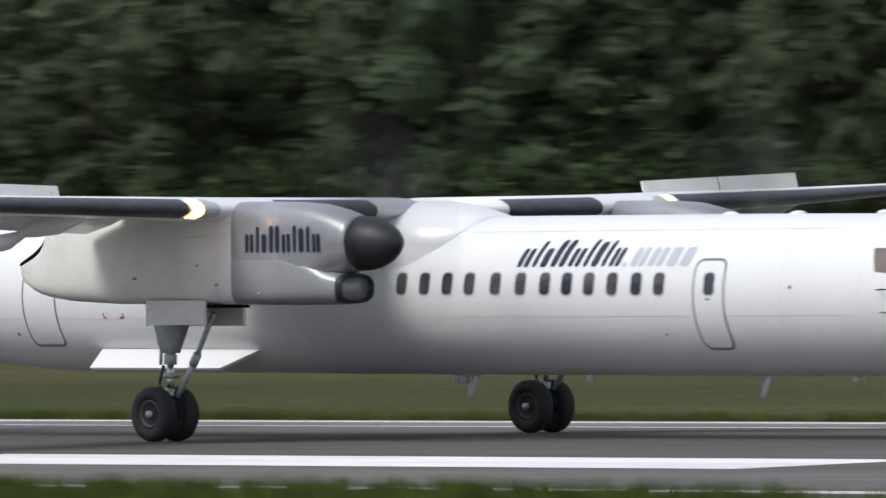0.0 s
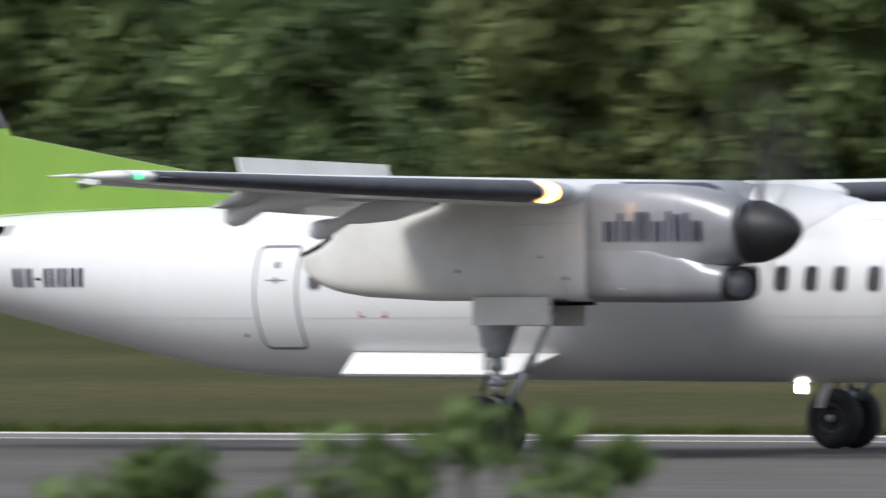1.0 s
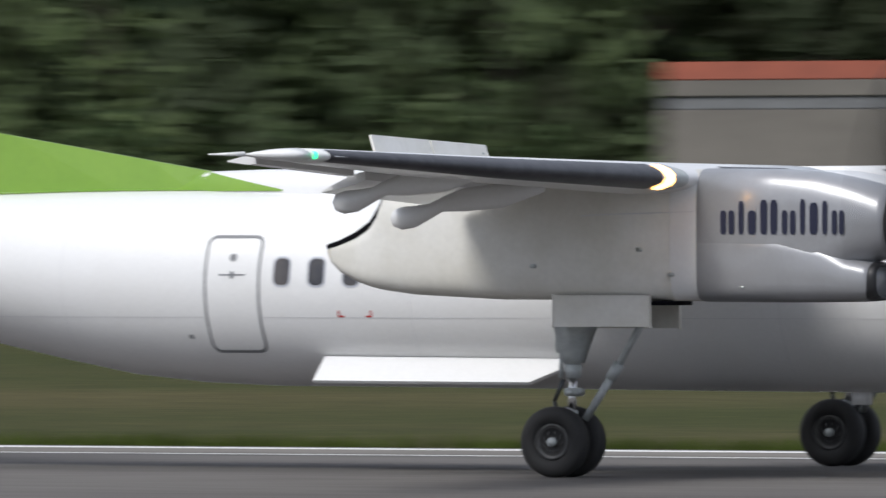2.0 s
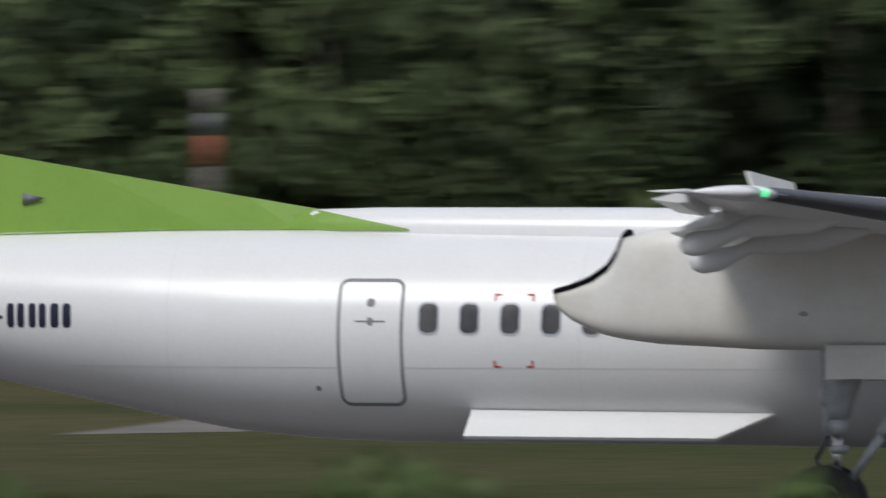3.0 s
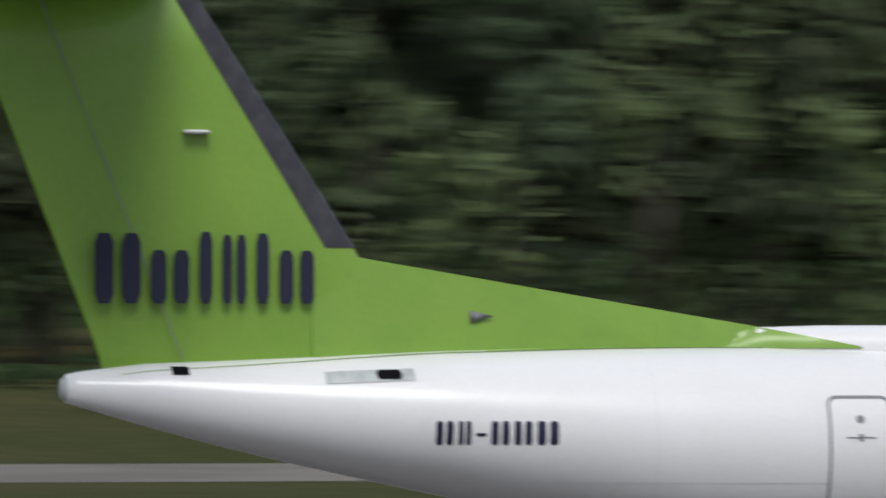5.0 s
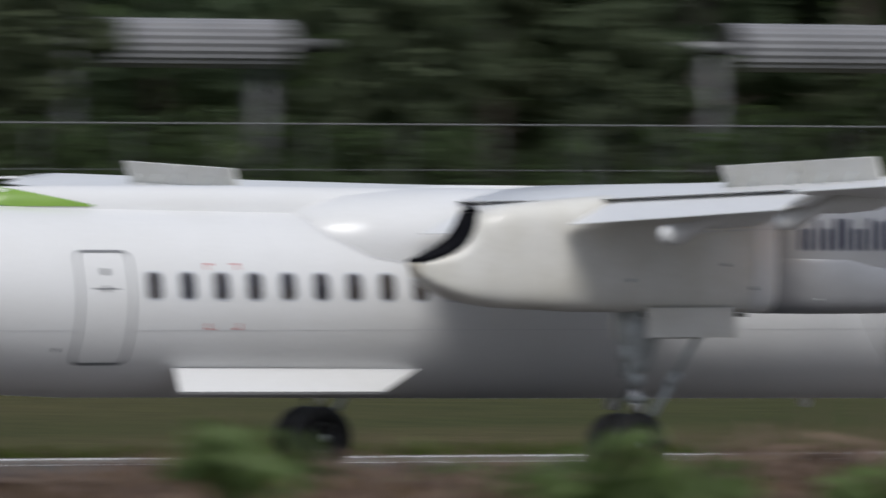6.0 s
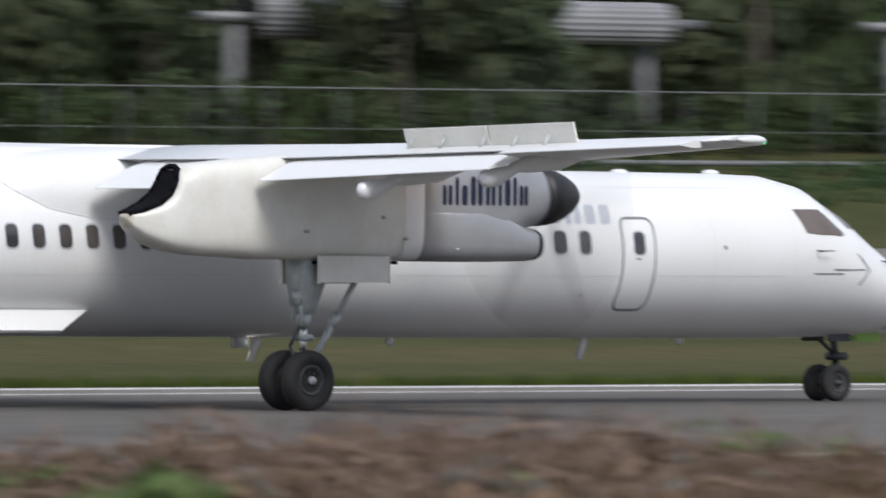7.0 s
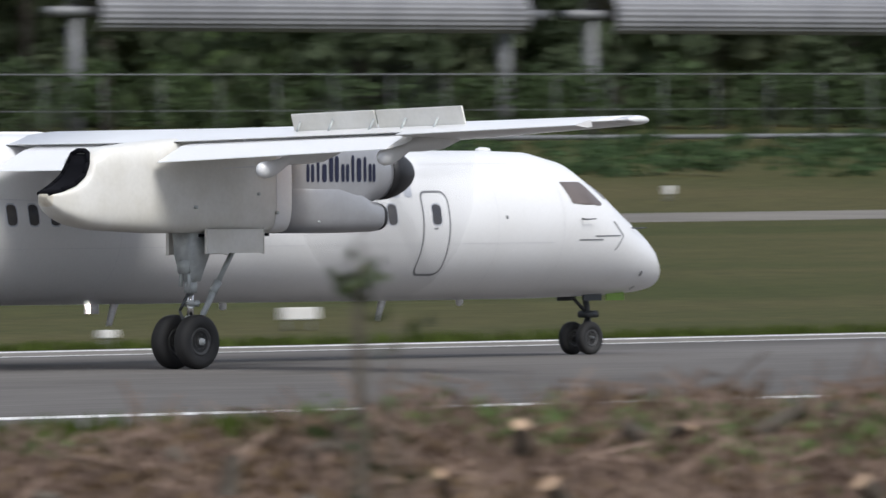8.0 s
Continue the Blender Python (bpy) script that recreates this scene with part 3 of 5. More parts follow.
    for side in (-1, 1):
        bm = bmesh.new()
        loft(bm, [wing_ring(y, side) for y in (0.4, 3, 4.4, 6, 8, 9.5, 11.5, 13.3, 13.75)])
        wing = part("wing", bm, WHITE, root, "white high wing")
        bm = bmesh.new()
        tip = [wing_ring(13.76, side)]
        for k, (f, yy) in enumerate(((0.85, 13.9), (0.55, 13.98), (0.2, 14.02))):
            tip.append([Vector((0.12 + (p.x - 0.12) * f, side * yy, 3.825 + (p.z - 3.825) * f)) for p in tip[0]])
        loft(bm, tip)
        wt = part("wing_tip", bm, WHITE, wing)
        bm = bmesh.new()
        loft(bm, [[p + Vector((0.012, 0, 0)) for p in wing_ring(y, side, 0, 0.022, 0.012, 6)] for y in (13.66, 13.73)], closed=False)
        part("navigation_light", bm, NAVG if side < 0 else RED, wing, "green navigation light" if side < 0 else "red navigation light")
        bm = bmesh.new()
        for sgn in (1,):
            tube(bm, (0.12, side * 14.0, 3.83), (-0.28, side * 14.15, 3.825), 0.03, 0.008, 8)
        part("static_wick", bm, WHITE, wing)
        for y0, y1 in ((5.75, 13.4), (1.55, 3.75)):
            bm = bmesh.new()
            ys = np.linspace(y0, y1, 9)
            loft(bm, [wing_ring(y, side, 0, 0.10, 0.006, 10) for y in ys], closed=False)
            part("deicing_boot", bm, BOOT, wing, "black rubber de-icing boot")
        bm = bmesh.new()
        loft(bm, [wing_ring(y, side, 0, 0.085, 0.012, 8) for y in (5.44, 5.55, 5.66)], closed=False)
        part("landing_light", bm, LAMP, wing, "glowing amber-white landing light")
        bm = bmesh.new()
        loft(bm, [wing_ring(y, side, 0, u, 0.010, 8) for y, u in ((5.10, 0.03), (5.22, 0.07), (5.34, 0.085), (5.43, 0.09))], closed=False)
        part("lamp_surround", bm, METAL, wing, "dull grey metal lamp surround")
        # spoiler panels, raised
        for y0, y1 in ((6.83, 8.6), (8.65, 10.47)):
            bm = bmesh.new()
            a = [Vector((np.interp(y, [6.83, 10.47], [xa - 0.03, xa + 0.08]), side * y, np.interp(y, [6.83, 10.47], [za, za + 0.09]))) for y in (y0, y1) for xa, za in ((0.12, 3.66), (0.02, 3.985))]
            a = [a[0], a[1], a[3], a[2]]
            loft(bm, [a, [p + Vector((0.03, 0, 0.008)) for p in a]])
            part("spoiler", bm, CREAM, wing, "raised cream-white spoiler panel", smooth=False)
        for y in (7.0, 7.7, 8.6, 9.3, 10.0):
            bm = bmesh.new()
            tube(bm, (-0.05, side * y, 3.72), (0.06, side * y, 3.9), 0.02, 0.02, 8)
            part("spoiler_jack", bm, METAL, wing)
        # flaps and aileron
        for nm, y0, y1, ch, drop in (("flap", 1.45, 3.82, 0.95, 0.36), ("flap", 4.98, 9.75, 0.77, 0.27), ("aileron", 9.85, 13.4, 0.5, 0.05)):
            bm = bmesh.new()
            rings = []
            for y in (y0, (y0 + y1) / 2, y1):
                xle, zle, c2, th = curve_at(WING, y)
                x0 = xle - c2 + (0.14 if nm == "flap" else 0.03)
                k = np.interp(y, [5, 9.8], [1, 0.75])
                z0 = zle - 0.02 - (0.05 if nm == "flap" else 0)
                rings.append([Vector(p) for p in ((x0, side * y, z0 + 0.045), (x0 - 0.3 * ch * k, side * y, z0 - drop * 0.22 * k + 0.05), (x0 - ch * k, side * y, z0 - drop * k + 0.012),
                                                  (x0 - ch * k, side * y, z0 - drop * k), (x0 - 0.3 * ch * k, side * y, z0 - drop * 0.3 * k - 0.06), (x0, side * y, z0 - 0.06))])
            loft(bm, rings)
            part(nm, bm, WHITE, wing, "lowered white flap" if nm == "flap" else "white aileron", smooth=False)
        # flap track fairings
        for y, xr, zr in ((7.15, -1.08, 3.12), (9.52, -0.78, 3.30)):
            bm = bmesh.new()
            prof = [(0.0, 0.03, 0), (0.04, 0.10, 0), (0.14, 0.135, 0), (0.32, 0.13, 0.02), (0.5, 0.095, 0.08), (0.68, 0.09, 0.17), (0.95, 0.14, 0.22), (1.45, 0.15, 0.27), (2.0, 0.05, 0.36)]
            loft(bm, [oval(xr + s, side * y, zr + lift + r, zr + lift - r, r * 0.8, 16) for s, r, lift in prof])
            part("flap_fairing", bm, WHITE, wing, "rounded white flap track fairing")
        # nacelle
        yc = side * 4.4
        bm = bmesh.new()
        rear = ((-3.12, 2.775, 2.70, 0.10), (-3.05, 2.79, 2.58, 0.17), (-2.9, 2.83, 2.46, 0.25), (-2.65, 2.92, 2.345, 0.335), (-2.48, 3.03, 2.29, 0.365), (-2.37, 3.19, 2.265, 0.38),
                (-2.29, 3.40, 2.25, 0.39), (-1.9, 3.50, 2.20, 0.44), (-0.8, 3.60, 2.145, 0.47), (0.5, 3.68, 2.14, 0.48), (1.95, 3.72, 2.13, 0.48))
        loft(bm, [oval(x, yc, t, b, w, 40, 4.2) for x, t, b, w in rear])
        nac = part("nacelle", bm, CREAM, root, "cream-white engine nacelle with soot at its tail", mats=(SOOTY,))
        for f in nac.data.polygons:
            f.material_index = 1 if f.center.x < -3.0 else 0
        bm = bmesh.new()
        for z0, z1, x0, x1 in ((2.93, 3.16, -2.3, 0.6), (3.16, 3.2, 0.6, 1.95)):
            v = [bm.verts.new((x, yc + side * (np.interp(x, [-2.35, -2.0, -0.8, 0.5, 2], [0.383, 0.433, 0.472, 0.483, 0.483])), z)) for x, z in ((x0, z0), (x1, z1), (x1, z1 + 0.012), (x0, z0 + 0.012))]
            bm.faces.new(v)
        part("nacelle_seam", bm, SEAM, nac)
        # the open exhaust mouth: a sooty black surface with its shade painted in
        bm = bmesh.new()
        loft(bm, [oval(x, yc, t + 0.03, t - 0.05, w, 24, 3.0) for x, t, w in ((-3.1, 2.785, 0.10), (-2.9, 2.83, 0.19), (-2.65, 2.92, 0.24), (-2.48, 3.03, 0.24), (-2.37, 3.19, 0.22), (-2.30, 3.37, 0.18))])
        part("exhaust_outlet", bm, SOOT_SHADE, nac, "exhaust scoop, soot-black with painted shade in its mouth")
        bm = bmesh.new()
        edge = ((-3.1, 2.78, 0.10), (-2.9, 2.83, 0.19), (-2.65, 2.93, 0.25), (-2.45, 3.07, 0.25), (-2.34, 3.25, 0.23), (-2.29, 3.40, 0.18), (-2.27, 3.45, 0.08))
        rim = [Vector((x, yc - w, z)) for x, z, w in edge] + [Vector((x, yc + w, z)) for x, z, w in reversed(edge)]
        for a, b in zip(rim, rim[1:]):
            tube(bm, a, b, 0.04, 0.04, 8)
        part("exhaust_rim", bm, SOOT_SHADE, nac)
        bm = bmesh.new()
        loft(bm, [oval(x, yc, t, b, w, 40, e) for x, t, b, w, e in ((1.95, 3.725, 2.125, 0.484, 4.2), (2.9, 3.715, 2.2, 0.486, 4.2), (3.45, 3.68, 2.3, 0.480, 3.8), (3.9, 3.60, 2.55, 0.455, 2.8), (4.25, 3.52, 2.63, 0.43, 2.1), (4.36, 3.48, 2.65, 0.415, 2))])
        part("upper_cowl", bm, COWL, nac, "metallic grey engine cowl")
        bm = bmesh.new()
        loft(bm, [oval(x, yc, t, b, w, 32, e) for x, t, b, w, e in ((1.96, 3.0, 2.122, 0.500, 4.2), (3.0, 2.97, 2.115, 0.503, 4.2), (3.55, 2.86, 2.118, 0.490, 3.6), (3.85, 2.68, 2.122, 0.455, 3.0), (4.08, 2.62, 2.13, 0.43, 3.0), (4.16, 2.60, 2.14, 0.41, 3.0))])
        part("chin_cowl", bm, COWL, nac, "metallic grey chin intake")
        # rubber lip; the black inner face paints the shade of the duct
        bm = bmesh.new()
        loft(bm, [oval(x, yc, 2.37 + h, 2.37 - h, w, 32, 3.0) for x, h, w in ((4.10, 0.238, 0.422), (4.2, 0.228, 0.405), (4.25, 0.205, 0.375), (4.22, 0.18, 0.34), (3.95, 0.16, 0.30))])
        part("air_intake", bm, SPIN, nac, "dark rubber lip of the chin intake with painted shade inside")
        # bright white frame ahead of the cowl joint
        for sd in (-1, 1):
            bm = bmesh.new()
            rows = [[bm.verts.new(v) for v in oval(x, yc, 3.722, 2.128, 0.483, 40, 4.2)] for x in (1.60, 1.945)]
            for k in range(40):
                if rows[0][k].co.z < 3.6 and (rows[0][k].co.y - yc) * sd > 0.2 and (rows[0][(k + 1) % 40].co.y - yc) * sd > 0.2:
                    bm.faces.new((rows[0][k], rows[0][(k + 1) % 40], rows[1][(k + 1) % 40], rows[1][k]))
            for v in [v for v in bm.verts if not v.link_faces]:
                bm.verts.remove(v)
            part("white_frame", bm, WHITE, nac)
        # name blocks on the cowl
        blocks("cowl_name_block", NAVY, nac, "plain navy block on the cowl", 2.27, 3.87, 2.93, 0.42, word,
               lambda x, z: Vector((x, yc + side * (np.interp(x, [2, 2.9, 3.45, 3.9], [0.489, 0.491, 0.485, 0.468]) + 0.004), z)))
        for x, z in ((1.2, 2.75), (1.62, 2.45), (-0.2, 2.55), (2.55, 2.3)):
            bm = bmesh.new()
            box(bm, x - 0.04, x + 0.04, yc + side * 0.47 - 0.02, yc + side * 0.47 + 0.02, z - 0.025, z + 0.025, 0.008)
            part("nacelle_latch", bm, METAL, nac)
        # gear bay door and gear
        bm = bmesh.new()
        box(bm, 0.05, 1.33, yc + side * 0.42, yc + side * 0.46, 1.82, 2.2, 0.012)
        part("gear_door", bm, CREAM, nac, "open cream-white gear door", smooth=False)
        bm = bmesh.new()
        box(bm, 0.05, 1.36, yc - side * 0.46, yc - side * 0.42, 1.80, 2.18, 0.012)
        part("gear_door", bm, CREAM, nac, "open cream-white gear door", smooth=False)
        # near-black slab that paints the shade inside the open wheel bay
        bm = bmesh.new()
        box(bm, 0.1, 1.55, yc - 0.36, yc + 0.36, 2.08, 2.13)
        part("gear_bay", bm, SOOT_SHADE, nac)
        gear = new("main_gear_leg")
        gear.parent = root
        bm = bmesh.new()
        tube(bm, (0.12, yc, 2.2), (0.13, yc, 1.30), 0.10, 0.085, 16)
        tube(bm, (0.13, yc, 1.36), (0.125, yc, 1.20), 0.105, 0.105, 16)
        loft(bm, [[Vector((cx + sx * w, yc + sy * d, z)) for sx, sy in ((-1, -1), (1, -1), (1, 1), (-1, 1))] for cx, w, d, z in ((0.17, 0.22, 0.22, 2.15), (0.16, 0.20, 0.20, 1.80), (0.14, 0.13, 0.14, 1.50), (0.13, 0.11, 0.11, 1.38))])
        box(bm, -0.06, 0.02, yc - 0.13, yc + 0.13, 1.50, 1.72, 0.02)
        box(bm, 0.05, 0.24, yc - 0.12, yc + 0.12, 0.98, 1.08, 0.02)
        tube(bm, (0.02, yc - 0.09, 1.55), (0.0, yc - 0.09, 1.2), 0.03, 0.03, 8)
        tube(bm, (0.02, yc + 0.09, 1.75), (0.0, yc + 0.09, 1.3), 0.035, 0.035, 8)
        part("strut", bm, METAL, gear)
        bm = bmesh.new()
        tube(bm, (0.125, yc, 1.3), (0.11, yc, 0.62), 0.055, 0.055, 14)
        part("oleo", bm, CHROME, gear, "polished oleo piston")
        bm = bmesh.new()
        tube(bm, (0.11, yc, 0.82), (0.0, yc, 0.40), 0.08, 0.09, 14)
        tube(bm, (0, yc - 0.4, 0.43), (0, yc + 0.4, 0.43), 0.055, 0.055, 14)
        part("axle", bm, METAL, gear)
        bm = bmesh.new()
        tube(bm, (1.14, yc - 0.05, 2.0), (0.69, yc, 1.29), 0.045, 0.04, 12)
        tube(bm, (0.69, yc, 1.29), (0.29, yc, 0.70), 0.055, 0.045, 12)
        tube(bm, (0.74, yc, 1.37), (0.62, yc, 1.19), 0.07, 0.07, 12)
        part("drag_brace", bm, METAL, gear)
        bm = bmesh.new()
        tube(bm, (0.02, yc - 0.05, 1.18), (-0.12, yc, 0.92), 0.03, 0.025, 8)
        tube(bm, (-0.12, yc, 0.92), (0.0, yc - 0.05, 0.6), 0.025, 0.03, 8)
        part("torque_link", bm, DARK, gear)
        for dy in (-0.26, 0.26):
            w = new("main_wheel")
            w.parent = root
            w.location = (0, yc + dy, 0.43)
            MOVERS.append(("wheel", w, (0, yc + dy, 0.43)))
            make_wheel(w, 0.43, 0.27)
        # propeller
        prop = new("propeller")
        prop.parent = root
        prop.location = (4.5, yc, 3.06)
        MOVERS.append(("prop" if side < 0 else "prop2", prop, (4.5, yc, 3.06)))
        bm = bmesh.new()
        lathe(bm, [(-0.14, 0.40), (-0.13, 0.425), (0.05, 0.415), (0.2, 0.38), (0.36, 0.32), (0.5, 0.24), (0.6, 0.155), (0.66, 0.07), (0.68, 0.01)], "x", 40)
        part("spinner", bm, SPIN, prop, "matt black propeller spinner")
        for k in range(6):
            bm = bmesh.new()
            rot = Matrix.Rotation(radians(60 * k), 4, "X")
            secs = []
            for r, ch, tw in ((0.38, 0.10, 70), (0.6, 0.2, 60), (1.0, 0.27, 45), (1.5, 0.25, 32), (1.9, 0.2, 25), (2.04, 0.1, 22)):
                a = radians(tw)
                d, nrm = Vector((math.sin(a), math.cos(a), 0)), Vector((math.cos(a), -math.sin(a), 0))
                secs.append([rot @ (Vector((0.02, 0, r)) + d * (u * ch) + nrm * (v * ch * 0.09)) for u, v in ((0.5, 0), (0.2, 0.9), (-0.2, 0.8), (-0.5, 0), (-0.2, -0.5), (0.2, -0.6))])
            loft(bm, secs)
            MOVERS.append(("blade" if side < 0 else "blade2", part("blade", bm, BLADE, prop), (0, 0, 0)))

    # nose gear
    ng = new("nose_gear_leg")
    ng.parent = root
    bm = bmesh.new()
    tube(bm, (13.86, 0, 1.1), (13.96, 0, 0.5), 0.06, 0.05, 12)
    tube(bm, (13.76, -0.3, 0.28), (13.76, 0.3, 0.28), 0.035, 0.035, 10)
    tube(bm, (13.94, 0, 0.6), (13.76, 0, 0.26), 0.06, 0.06, 12)
    box(bm, 13.82, 14.08, -0.14, 0.14, 0.62, 0.74, 0.02)
    part("strut", bm, DARK, ng)
    bm = bmesh.new()
    tube(bm, (13.46, 0, 1.05), (13.91, 0, 0.7), 0.03, 0.03, 8)
    part("drag_brace", bm, DARK, ng)
    for s in (-1, 1):
        bm = bmesh.new()
        box(bm, 13.5, 13.96, s * 0.3 - 0.012, s * 0.3 + 0.012, 0.91, 1.04, 0.006)
        part("gear_door", bm, DARK, ng, smooth=False)
        bm = bmesh.new()
        box(bm, 14.11, 14.55, s * 0.26 - 0.012, s * 0.26 + 0.012, 0.91, 1.05, 0.006)
        part("gear_door", bm, GREEN, ng, "lime green nose gear door", smooth=False)
        w = new("nose_wheel")
        w.parent = root
        w.location = (13.76, s * 0.2, 0.28)
        MOVERS.append(("nose", w, (13.76, s * 0.2, 0.28)))
        make_wheel(w, 0.28, 0.17)
    # belly anti-collision light: a glowing plate turned between added walls imitates the flash
    b = new("rotating_beacon")
    b.parent = root
    b.location = (2.27, 0, 0.93)
    MOVERS.append(("beacon", b, (2.27, 0, 0.93)))
    bm = bmesh.new()
    tube(bm, (0, 0, 0.08), (0, 0, -0.07), 0.03, 0.026, 12)
    for s in (-1, 1):
        box(bm, 0.02, 0.21, s * 0.062 - 0.004, s * 0.062 + 0.004, -0.09, 0.08)
    box(bm, -0.02, 0.024, -0.066, 0.066, -0.09, 0.08)
    part("housing", bm, WHITE, b)
    bm = bmesh.new()
    box(bm, 0.03, 0.06, -0.055, 0.055, -0.088, 0.03, 0.012)
    part("reflector", bm, STROBE, b, "glowing white plate of the anti-collision light")
    return root


def strip(bm, x0, x1, z0, z1, r, side):
    """A rounded outline band of even width on the hull."""
    o = rounded(x0, x1, z0, z1, r)
    cx, cz = (x0 + x1) / 2, (z0 + z1) / 2
    i = [(cx + (x - cx) * (1 - 0.07 / (x1 - x0)), cz + (z - cz) * (1 - 0.07 / (z1 - z0))) for x, z in o]
    ring_on_skin(bm, o, i, 0.006, side)


def make_wheel(w, r, width):
    h = width / 2
    bm = bmesh.new()
    lathe(bm, [(-h * 0.55, r * 0.50), (-h * 0.85, r * 0.56), (-h, r * 0.74), (-h * 0.9, r * 0.90), (-h * 0.6, r * 0.98), (-h * 0.3, r), (h * 0.3, r), (h * 0.6, r * 0.98), (h * 0.9, r * 0.90), (h, r * 0.74), (h * 0.85, r * 0.56), (h * 0.55, r * 0.50)], "y", 36)
    part("tyre", bm, TYRE, w, "black rubber tyre")
    bm = bmesh.new()
    lathe(bm, [(-h * 0.62, 0.02), (-h * 0.75, r * 0.12), (-h * 0.5, r * 0.16), (-h * 0.35, r * 0.34), (-h * 0.7, r * 0.44), (-h * 0.75, r * 0.52), (h * 0.75, r * 0.52), (h * 0.7, r * 0.44), (h * 0.35, r * 0.34), (h * 0.5, r * 0.16), (h * 0.75, r * 0.12), (h * 0.62, 0.02)], "y", 28)
    for k in range(8):
        a = 2 * math.pi * k / 8
        for s in (-1, 1):
            tube(bm, (r * 0.27 * math.cos(a), s * h * 0.3, r * 0.27 * math.sin(a)), (r * 0.27 * math.cos(a), s * h * 0.62, r * 0.27 * math.sin(a)), r * 0.045, r * 0.04, 6)
    part("rim", bm, RIM, w, "dull dark metal rim")
    bm = bmesh.new()
    lathe(bm, [(-h * 0.8, 0.01), (-h * 0.8, r * 0.1), (h * 0.8, r * 0.1), (h * 0.8, 0.01)], "y", 16)
    part("hub_cap", bm, CHROME, w, "bright metal hub cap")


MOVERS = []
airliner = make_aircraft()
HEADING = -0.485
SWEEP, SPAN = math.tan(radians(0.8)), 0.9663
# sweep of the wing, nacelles and main gear, which sit ahead of the gear line by their distance from the keel
done = set()
for top in airliner.children:
    if top.name.split(".")[0] in ("wing", "nacelle", "main_gear_leg"):
        for ob in (top, *top.children_recursive):
            if ob.type == "MESH" and ob.data.name not in done:
                done.add(ob.data.name)
                for v in ob.data.vertices:
                    v.co.x += SWEEP * abs(v.co.y)
                    v.co.y *= SPAN
                    if v.co.y > 1.3 and top.name.startswith("wing") and not top.name.startswith("wing_f"):
                        v.co.z += 0.012 * (v.co.y - 1.3)
MOVERS = [(k, ob, (x + SWEEP * abs(y), y * SPAN, z) if k in ("wheel", "prop", "prop2") else (x, y, z)) for k, ob, (x, y, z) in MOVERS]


# ---- ground ----
PROFILE = [(-400, 1.0), (30, 1.0), (60, 0.6), (95, -0.1), (106, -0.30), (112.1, -0.235), (129.1, 0.0), (140.1, 0.0), (157.1, -0.145), (163, -0.22), (215, 0.7), (245, 1.25), (262, 1.6), (280, 2.7), (300, 3.9), (330, 4.6), (400, 6.0), (3500, 8.0)]


def rise(x, y):
    z = float(np.interp(y, [p[0] for p in PROFILE], [p[1] for p in PROFILE]))
    return z + 0.0021 * max(0.0, min(x, 600)) * float(np.interp(y, [163, 240], [0, 1]))


def sheet(name, xs, ys, mat, lift=0.0, label="", category="", bumpy=0.0):
    bm = bmesh.new()
    vs = [[bm.verts.new((x, y, rise(x, y) + lift + (bumpy * noise.noise(Vector((x * 0.08, y * 0.08, 0))) if bumpy and not 85 < y < 299 else 0))) for x in xs] for y in ys]
    for a, b in zip(vs, vs[1:]):
        for i in range(len(a) - 1):
            bm.faces.new((a[i], a[i + 1], b[i + 1], b[i]))
    return tagged(part(name, bm, mat), label, category, kind="structure")


GX = [-3000, -1500, -900] + list(range(-600, 601, 25)) + [900, 1500, 3000]
GY = [-400, -150, -50, 0, 30, 36, 42, 48, 54, 60, 68, 76, 84, 90, 95, 100, 106, 112.1, 120, 129.1, 134, 140.1, 148, 157.1, 163, 176, 190, 200, 208, 215, 222, 230, 238, 240, 245, 250, 256, 262, 268, 274, 280, 290, 300, 315, 330, 360, 400, 600, 1200, 3500]
sheet("ground", GX, GY, GRASS, -0.02, "mown green and straw-coloured airfield grass", "ground", 0.12)
LX = [-3000, -900] + list(range(-600, 601, 50)) + [900, 3000]
sheet("runway", LX, [107, 109.5, 112.1, 120, 129.1, 134, 140.1, 148, 157.1, 159.5], ASPHALT, 0.0, "dark grey asphalt runway", "runway")
sheet("runway_edge_line", LX, [154.6, 156.6], PAINT, 0.004, "white painted runway edge line", "line")
sheet("runway_edge_band", LX, [147.2, 151, 154.6], CONCRETE, 0.004, "pale worn concrete band along the runway", "band")
sheet("runway_edge_line", LX, [146.4, 147.2], PAINT, 0.005, "thin white painted runway line", "line")
sheet("runway_edge_line", LX, [111.6, 112.5], PAINT, 0.005, "white painted runway edge line", "line")
sheet("aiming_mark", [-127.5, -118, -109.0], [119.9, 122, 123.9], PAINT, 0.006, "broad white runway marking", "marking")
# taxiway beyond the grass, slightly askew
bm = bmesh.new()
rows = []
for x in [-48, -44, -38, -32] + list(range(-25, 601, 25)):
    a, b = curve_at(((-62, 185, 197), (-50, 195, 208), (-25, 218, 233), (0, 240, 257), (100, 246, 260), (300, 247, 258), (700, 250, 260)), x)
    rows.append([bm.verts.new((x, y, rise(x, y) - 0.012)) for y in (a, a + (b - a) / 3, a + (b - a) * 2 / 3, b)])
for a, b in zip(rows, rows[1:]):
    for i in range(3):
        bm.faces.new((a[i], b[i], b[i + 1], a[i + 1]))
tagged(part("taxiway", bm, CONCRETE), "pale concrete taxiway across the grass", "taxiway", kind="structure")


